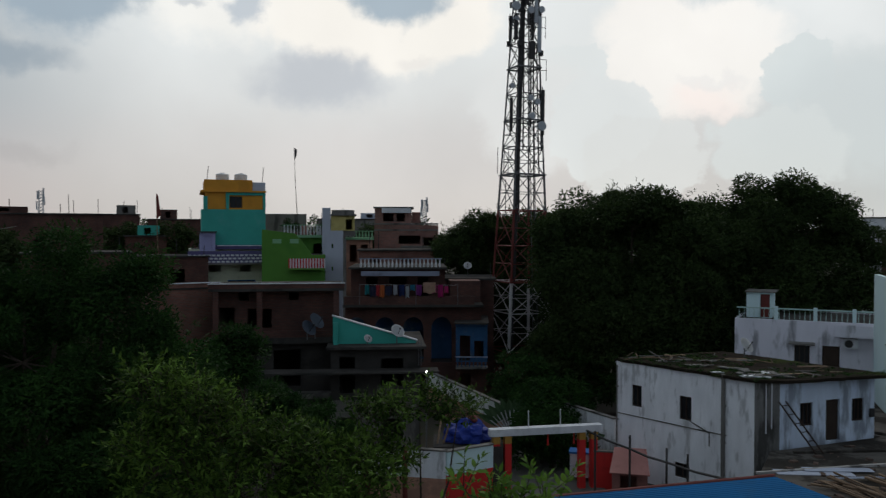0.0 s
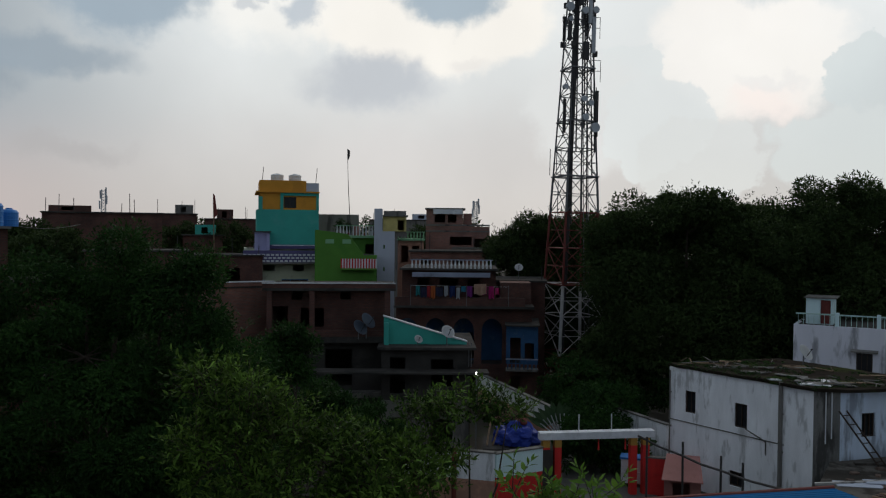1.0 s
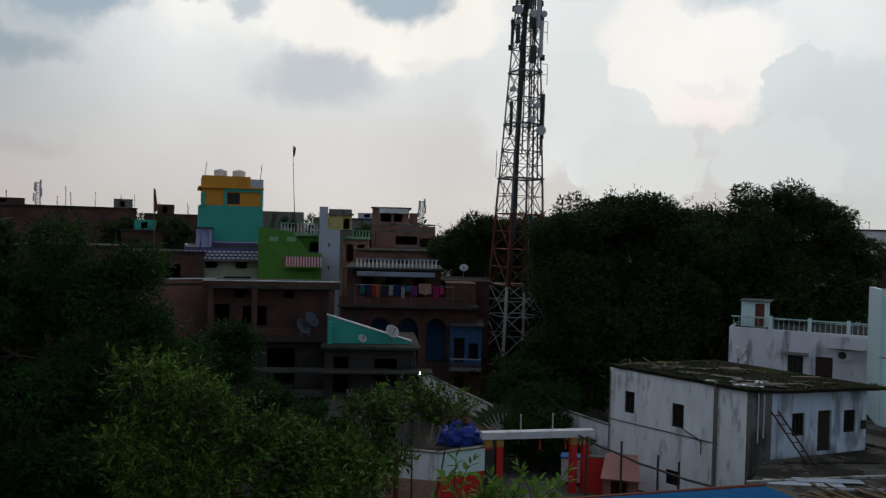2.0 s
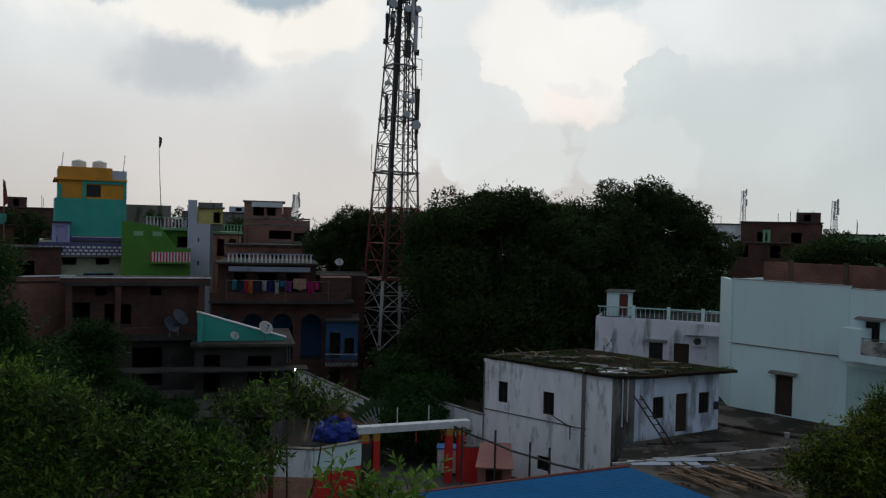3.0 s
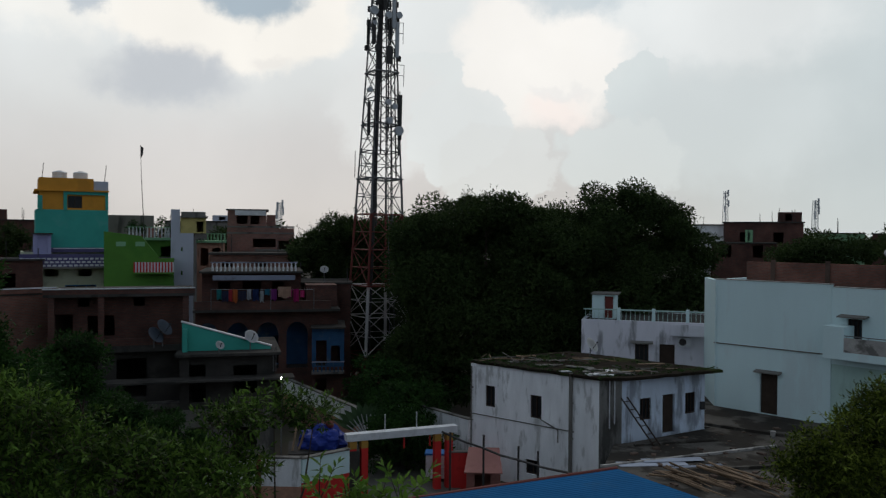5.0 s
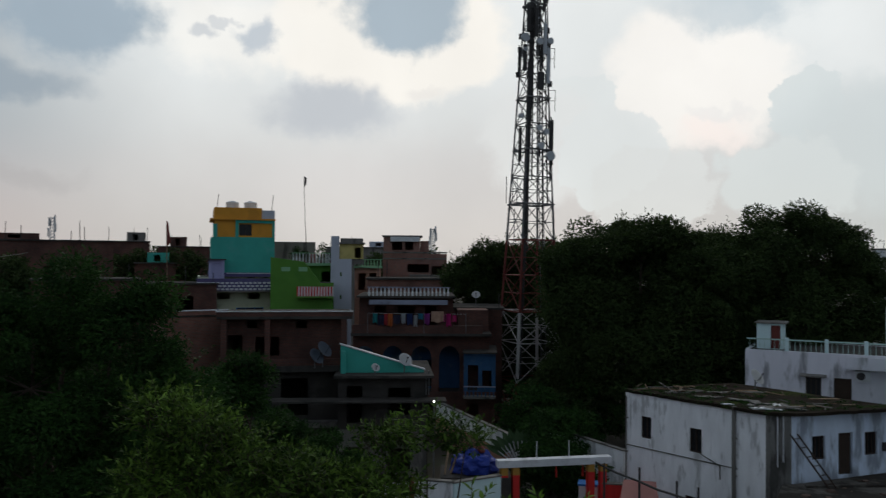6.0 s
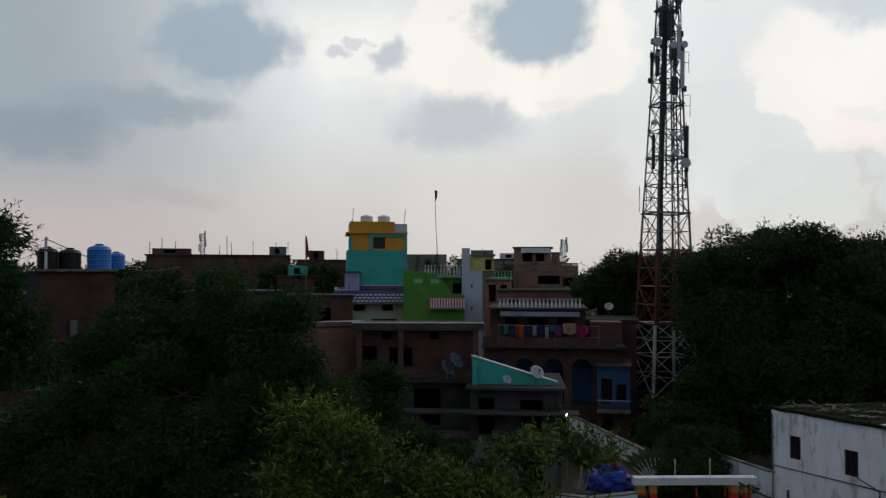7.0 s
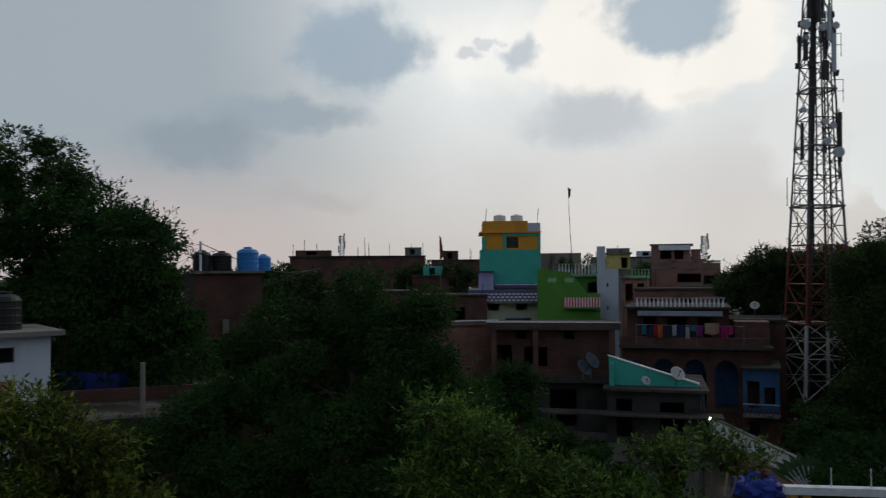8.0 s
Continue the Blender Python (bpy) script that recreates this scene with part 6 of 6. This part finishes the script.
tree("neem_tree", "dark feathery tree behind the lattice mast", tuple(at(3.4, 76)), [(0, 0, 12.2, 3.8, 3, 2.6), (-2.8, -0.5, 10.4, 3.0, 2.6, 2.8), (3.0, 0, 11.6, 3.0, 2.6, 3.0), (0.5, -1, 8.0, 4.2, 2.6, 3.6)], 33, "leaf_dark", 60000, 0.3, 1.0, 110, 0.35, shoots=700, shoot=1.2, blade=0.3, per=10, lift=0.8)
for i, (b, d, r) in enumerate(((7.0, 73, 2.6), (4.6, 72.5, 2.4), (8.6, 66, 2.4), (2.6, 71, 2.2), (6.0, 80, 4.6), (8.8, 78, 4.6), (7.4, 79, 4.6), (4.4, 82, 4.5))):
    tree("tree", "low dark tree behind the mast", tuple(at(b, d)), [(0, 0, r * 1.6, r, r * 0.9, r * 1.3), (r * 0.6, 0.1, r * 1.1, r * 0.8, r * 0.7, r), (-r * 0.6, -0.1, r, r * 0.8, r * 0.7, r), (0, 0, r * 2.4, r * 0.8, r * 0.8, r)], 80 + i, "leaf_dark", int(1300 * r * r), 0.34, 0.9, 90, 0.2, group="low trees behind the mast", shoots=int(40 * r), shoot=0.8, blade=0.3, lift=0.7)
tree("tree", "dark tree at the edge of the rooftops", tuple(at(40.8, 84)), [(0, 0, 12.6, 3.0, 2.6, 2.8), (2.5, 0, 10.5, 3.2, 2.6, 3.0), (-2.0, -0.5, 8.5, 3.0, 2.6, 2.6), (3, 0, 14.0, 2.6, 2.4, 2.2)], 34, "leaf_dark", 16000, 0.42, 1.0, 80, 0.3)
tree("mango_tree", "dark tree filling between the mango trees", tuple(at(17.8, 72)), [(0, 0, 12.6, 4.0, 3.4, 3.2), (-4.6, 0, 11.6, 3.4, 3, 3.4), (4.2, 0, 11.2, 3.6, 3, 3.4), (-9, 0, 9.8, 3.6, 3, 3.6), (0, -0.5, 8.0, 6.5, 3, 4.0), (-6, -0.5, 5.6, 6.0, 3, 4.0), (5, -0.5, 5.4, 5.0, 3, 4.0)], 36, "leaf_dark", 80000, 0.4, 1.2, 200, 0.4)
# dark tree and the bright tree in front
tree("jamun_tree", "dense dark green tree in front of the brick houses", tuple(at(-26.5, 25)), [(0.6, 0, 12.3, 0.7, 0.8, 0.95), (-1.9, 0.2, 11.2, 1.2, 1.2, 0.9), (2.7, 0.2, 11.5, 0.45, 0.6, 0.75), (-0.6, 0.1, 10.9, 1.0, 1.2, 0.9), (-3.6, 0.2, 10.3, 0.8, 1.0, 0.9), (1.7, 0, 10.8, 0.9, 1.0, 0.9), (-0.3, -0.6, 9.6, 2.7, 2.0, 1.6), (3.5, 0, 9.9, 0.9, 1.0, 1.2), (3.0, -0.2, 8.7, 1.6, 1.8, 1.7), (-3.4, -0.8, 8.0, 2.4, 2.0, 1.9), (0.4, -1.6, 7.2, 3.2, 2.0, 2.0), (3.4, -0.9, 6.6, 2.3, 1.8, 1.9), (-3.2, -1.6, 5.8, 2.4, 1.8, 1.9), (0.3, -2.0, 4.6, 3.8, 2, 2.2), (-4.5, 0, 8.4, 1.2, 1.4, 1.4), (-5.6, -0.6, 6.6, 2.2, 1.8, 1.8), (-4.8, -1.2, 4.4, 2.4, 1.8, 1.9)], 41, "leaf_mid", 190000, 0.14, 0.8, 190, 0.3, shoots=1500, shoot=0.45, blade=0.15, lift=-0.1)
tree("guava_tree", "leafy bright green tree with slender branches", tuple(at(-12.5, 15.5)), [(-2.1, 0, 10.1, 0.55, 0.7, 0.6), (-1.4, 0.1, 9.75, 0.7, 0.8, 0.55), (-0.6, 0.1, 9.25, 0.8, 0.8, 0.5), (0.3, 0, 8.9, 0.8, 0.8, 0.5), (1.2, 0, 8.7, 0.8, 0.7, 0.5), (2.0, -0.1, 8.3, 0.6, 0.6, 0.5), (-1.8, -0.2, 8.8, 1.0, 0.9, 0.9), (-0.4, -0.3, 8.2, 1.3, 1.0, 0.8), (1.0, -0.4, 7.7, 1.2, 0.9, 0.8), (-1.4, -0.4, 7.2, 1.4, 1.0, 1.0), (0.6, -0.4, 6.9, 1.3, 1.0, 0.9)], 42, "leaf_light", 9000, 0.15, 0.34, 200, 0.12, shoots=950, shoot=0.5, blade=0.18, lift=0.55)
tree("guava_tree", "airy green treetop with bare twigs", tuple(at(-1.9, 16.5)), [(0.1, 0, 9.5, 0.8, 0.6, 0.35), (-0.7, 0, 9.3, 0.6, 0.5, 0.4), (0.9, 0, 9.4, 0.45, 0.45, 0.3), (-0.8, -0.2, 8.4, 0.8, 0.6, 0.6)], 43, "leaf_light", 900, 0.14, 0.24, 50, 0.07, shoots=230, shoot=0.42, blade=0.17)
tree("sapling", "bright green sapling tip with large leaves", tuple(at(3.7, 12.5)), [(0.85, 0, 9.0, 0.3, 0.3, 0.2), (-0.45, 0, 9.15, 0.35, 0.35, 0.25), (0.35, 0, 8.85, 0.3, 0.35, 0.25), (0.1, 0, 8.6, 0.7, 0.5, 0.35)], 44, "leaf_bright", 90, 0.15, 0.2, 20, 0.04, shoots=40, shoot=0.42, blade=0.25, per=10, lift=0.6)
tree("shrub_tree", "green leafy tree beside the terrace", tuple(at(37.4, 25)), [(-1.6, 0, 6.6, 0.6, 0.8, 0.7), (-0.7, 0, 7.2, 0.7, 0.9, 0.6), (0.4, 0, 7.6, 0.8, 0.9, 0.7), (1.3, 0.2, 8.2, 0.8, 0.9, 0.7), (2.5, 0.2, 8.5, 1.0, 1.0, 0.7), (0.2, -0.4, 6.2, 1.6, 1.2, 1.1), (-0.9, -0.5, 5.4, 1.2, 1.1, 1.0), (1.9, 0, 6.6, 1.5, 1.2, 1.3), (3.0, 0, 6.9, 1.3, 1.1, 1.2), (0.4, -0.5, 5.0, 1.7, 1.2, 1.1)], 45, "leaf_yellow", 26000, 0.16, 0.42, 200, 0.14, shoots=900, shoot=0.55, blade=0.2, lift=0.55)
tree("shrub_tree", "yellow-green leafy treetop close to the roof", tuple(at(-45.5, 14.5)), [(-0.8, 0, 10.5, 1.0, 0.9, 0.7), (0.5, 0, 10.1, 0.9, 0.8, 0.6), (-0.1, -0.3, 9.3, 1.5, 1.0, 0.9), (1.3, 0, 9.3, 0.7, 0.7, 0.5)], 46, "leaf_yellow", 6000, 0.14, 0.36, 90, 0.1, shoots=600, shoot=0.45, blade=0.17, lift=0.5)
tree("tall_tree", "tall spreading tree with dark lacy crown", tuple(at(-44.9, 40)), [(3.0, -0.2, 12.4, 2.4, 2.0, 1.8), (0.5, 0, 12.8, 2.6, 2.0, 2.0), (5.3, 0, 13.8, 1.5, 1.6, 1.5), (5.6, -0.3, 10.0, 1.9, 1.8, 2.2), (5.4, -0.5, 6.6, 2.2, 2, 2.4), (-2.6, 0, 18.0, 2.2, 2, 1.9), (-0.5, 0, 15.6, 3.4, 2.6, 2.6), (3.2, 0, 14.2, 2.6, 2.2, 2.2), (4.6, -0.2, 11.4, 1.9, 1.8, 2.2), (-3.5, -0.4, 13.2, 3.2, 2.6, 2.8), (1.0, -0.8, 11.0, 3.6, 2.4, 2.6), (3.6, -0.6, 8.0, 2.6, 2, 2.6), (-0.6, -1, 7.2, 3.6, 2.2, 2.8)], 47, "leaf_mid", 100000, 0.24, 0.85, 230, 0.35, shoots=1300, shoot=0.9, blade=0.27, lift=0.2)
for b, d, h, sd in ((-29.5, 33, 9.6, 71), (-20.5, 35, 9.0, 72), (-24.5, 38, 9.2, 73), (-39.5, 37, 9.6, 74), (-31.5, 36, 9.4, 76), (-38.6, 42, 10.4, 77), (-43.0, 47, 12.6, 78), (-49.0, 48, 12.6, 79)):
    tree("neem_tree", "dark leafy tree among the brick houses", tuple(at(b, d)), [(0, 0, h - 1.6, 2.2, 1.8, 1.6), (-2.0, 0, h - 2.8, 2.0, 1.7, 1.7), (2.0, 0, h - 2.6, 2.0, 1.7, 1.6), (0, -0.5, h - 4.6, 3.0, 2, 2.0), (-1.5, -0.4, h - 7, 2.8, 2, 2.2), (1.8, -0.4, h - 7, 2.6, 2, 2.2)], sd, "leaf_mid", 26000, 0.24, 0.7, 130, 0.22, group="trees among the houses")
tree("neem_tree", "dark tree among far brick rooftops", tuple(at(35.6, 92)), [(0, 0, 11.6, 3.4, 2.6, 1.9), (-3.4, 0, 10.8, 2.6, 2.4, 1.9), (4.0, 0, 11.4, 3.0, 2.4, 1.8), (0, -0.5, 8.5, 5, 2.6, 2.4)], 75, "leaf_dark", 24000, 0.36, 0.9, 100, 0.25)
for i, (b, d, h, r) in enumerate(((-14.4, 31, 9.6, 0.6), (-12.2, 33, 7.2, 0.9), (-8.6, 36, 5.6, 1.3), (-16.8, 32, 8.2, 1.2))):
    tree("neem_tree", "dark bushy treetop in front of the brick house", tuple(at(b, d)), [(0, 0, h - r * 0.8, r, r * 0.9, r * 0.6), (r * 0.7, 0.1, h - r * 1.6, r, r * 0.8, r * 0.8), (-r * 0.8, 0, h - r * 1.7, r, r * 0.8, r * 0.8), (0, -0.2, h - r * 2.8, r * 1.3, r, r)], 170 + i, "leaf_mid", int(9000 * r), 0.17, 0.45, 60, 0.12, group="bushes by the brick house", shoots=120, shoot=0.5, blade=0.17)
# dark shrubs by the lane
for i, (b, d, z, r) in enumerate(((7.2, 47.5, 0, 2.0), (8.6, 49.5, 0, 1.8), (6.2, 53, 0, 2.2), (5.6, 58, 0, 2.0), (9.9, 44.6, 0, 0.7), (10.2, 56, 0, 2.4), (6.5, 44.2, 0, 1.4), (8.0, 44.6, 0, 1.35), (7.2, 45.4, 0, 1.7))):
    tree("shrub", "dark leafy shrub beside the lane", tuple(at(b, d, z)), [(0, 0, r * 1.3, r, r * 0.9, r), (r * 0.5, 0.1, r * 0.9, r * 0.7, r * 0.7, r * 0.7), (-r * 0.5, -0.1, r * 0.8, r * 0.7, r * 0.7, r * 0.7)], 60 + i, "leaf_mid", int(2600 * r), 0.24, 0.5, 40, 0.1, group="lane shrubs")


def fan_palm(loc, n, ln, label):
    t = thing("fan_palm", label, "palm", loc)
    bm = bmesh.new()
    rod(bm, (0, 0, 0), (0, 0, 1.2), 0.16, 0.1, 8)
    part("trunk", bm, "bark", t)
    for i in range(n):
        a = radians(-52 + 104 * i / (n - 1))
        d = Vector((math.sin(a), 0.1 * math.sin(i * 2.1), math.cos(a)))
        s = Vector((math.cos(a), 0, -math.sin(a)))
        bm = bmesh.new()
        rod(bm, (0, 0, 1.1), d * ln * 0.62 + Vector((0, 0, 1.1)), 0.05, 0.03, 5)
        stalk = part("stalk", bm, "white_strip", t, "pale smooth leaf stalk")
        bm = bmesh.new()
        prev = None
        for k in range(7):
            f = k / 6
            c = Vector((0, 0, 1.1)) + d * ln * (0.45 + 0.55 * f) + Vector((0, 0, -0.25 * f * f))
            wd = 0.2 * math.sin(math.pi * min(1, 0.15 + f * 0.85)) + 0.01
            cur = (bm.verts.new(c - s * wd), bm.verts.new(c + Vector((0, 0.05, 0))), bm.verts.new(c + s * wd))
            if prev:
                bm.faces.new((prev[0], cur[0], cur[1], prev[1]))
                bm.faces.new((prev[1], cur[1], cur[2], prev[2]))
            prev = cur
        part("frond", bm, "palm", stalk)
    return t


fan_palm(tuple(at(5.1, 47.0)), 12, 2.6, "travellers palm with a fan of pale ribs")
fan_palm(tuple(at(10.1, 45.2)), 9, 1.6, "small potted palm by the wall")
# pots and plants on the green terrace
for i, (x, sc) in enumerate(((-2.2, 0.5), (-1.3, 0.35), (0.4, 0.6), (1.4, 0.4), (2.3, 0.35))):
    p = g2.matrix_basis @ Vector((x, 0.6, 12.85))
    o = tree("potted_plant", "small potted plant on the green terrace", tuple(p), [(0, 0, 0.9 * sc * 2, sc, sc * 0.8, sc), (0.3 * sc, 0, 1.4 * sc * 2, sc * 0.6, sc * 0.6, sc * 0.6)], 140 + i, "leaf_mid", 350, 0.2, 0.25, 16, 0.05, group="terrace plants")
    bm = bmesh.new()
    lathe(bm, [(0.16, 0), (0.22, 0.3), (0.24, 0.32), (0.2, 0.32)], 12)
    part("pot", bm, "tower_red", o)
for i, (x, c) in enumerate(((-0.5, "pink_tin"), (1.0, "white_strip"), (1.9, "white_strip"))):
    o = thing("rooftop_drum", "faded drum standing on the green terrace", "drum", tuple(g2.matrix_basis @ Vector((x, 0.9, 12.85))), group="terrace drums")
    bm = bmesh.new()
    lathe(bm, [(0.26, 0), (0.28, 0.3), (0.27, 0.6), (0.28, 0.9), (0.2, 0.95)], 14)
    part("body", bm, c, o)
for b, d, h in ((-21.5, 104, 14.2), (-18.6, 100, 14.4), (-29.5, 78, 13.4), (-31.2, 84, 14.0), (-3.6, 100, 14.6)):
    tree("neem_tree", "dark tree between the far rooftops", tuple(at(b, d)), [(0, 0, h - 1.5, 2.4, 2, 1.5), (-2.0, 0, h - 2.4, 2.2, 2, 1.7), (2.2, 0, h - 2.6, 2.2, 2, 1.6), (0, -0.5, h - 4.4, 3.6, 2, 2.2)], int(200 + h * 10 + d), "leaf_dark", 9000, 0.36, 0.7, 80, 0.2, group="trees among the houses")
# cable from the tank house
cb2 = thing("overhead_cable", "thin dark cable between the rooftops", "cable", (0, 0, 0))
ca, cc = at(-36.3, 45.2, 14.85), at(-28.0, 70, 13.6)
prev = ca
for i in range(1, 9):
    f = i / 8
    q = ca.lerp(cc, f) - Vector((0, 0, 0.9 * math.sin(math.pi * f)))
    bm = bmesh.new()
    rod(bm, prev, q, 0.025, 0.025, 4)
    part("span", bm, "dark_steel", cb2)
    prev = q
# distant tree belt behind the rooftops
for i in range(26):
    b = -42 + i * 3.35 + rngT.uniform(-1, 1)
    d = rngT.uniform(135, 190)
    h = 13.6 + rngT.uniform(-1.0, 2.2) * d / 160
    tree("far_tree", "distant dark tree on the skyline", tuple(at(b, d)), [(0, 0, h - 2.5, 4.2, 3, 2.6), (-3.2, 0, h - 3.6, 3.4, 3, 2.6), (3.4, 0, h - 3.2, 3.4, 3, 2.4), (0, -1, h - 6, 5.5, 3, 3.4)], 100 + i, "leaf_dark", 3000, 0.8, 1.2, 50, 0.3, group="skyline trees")
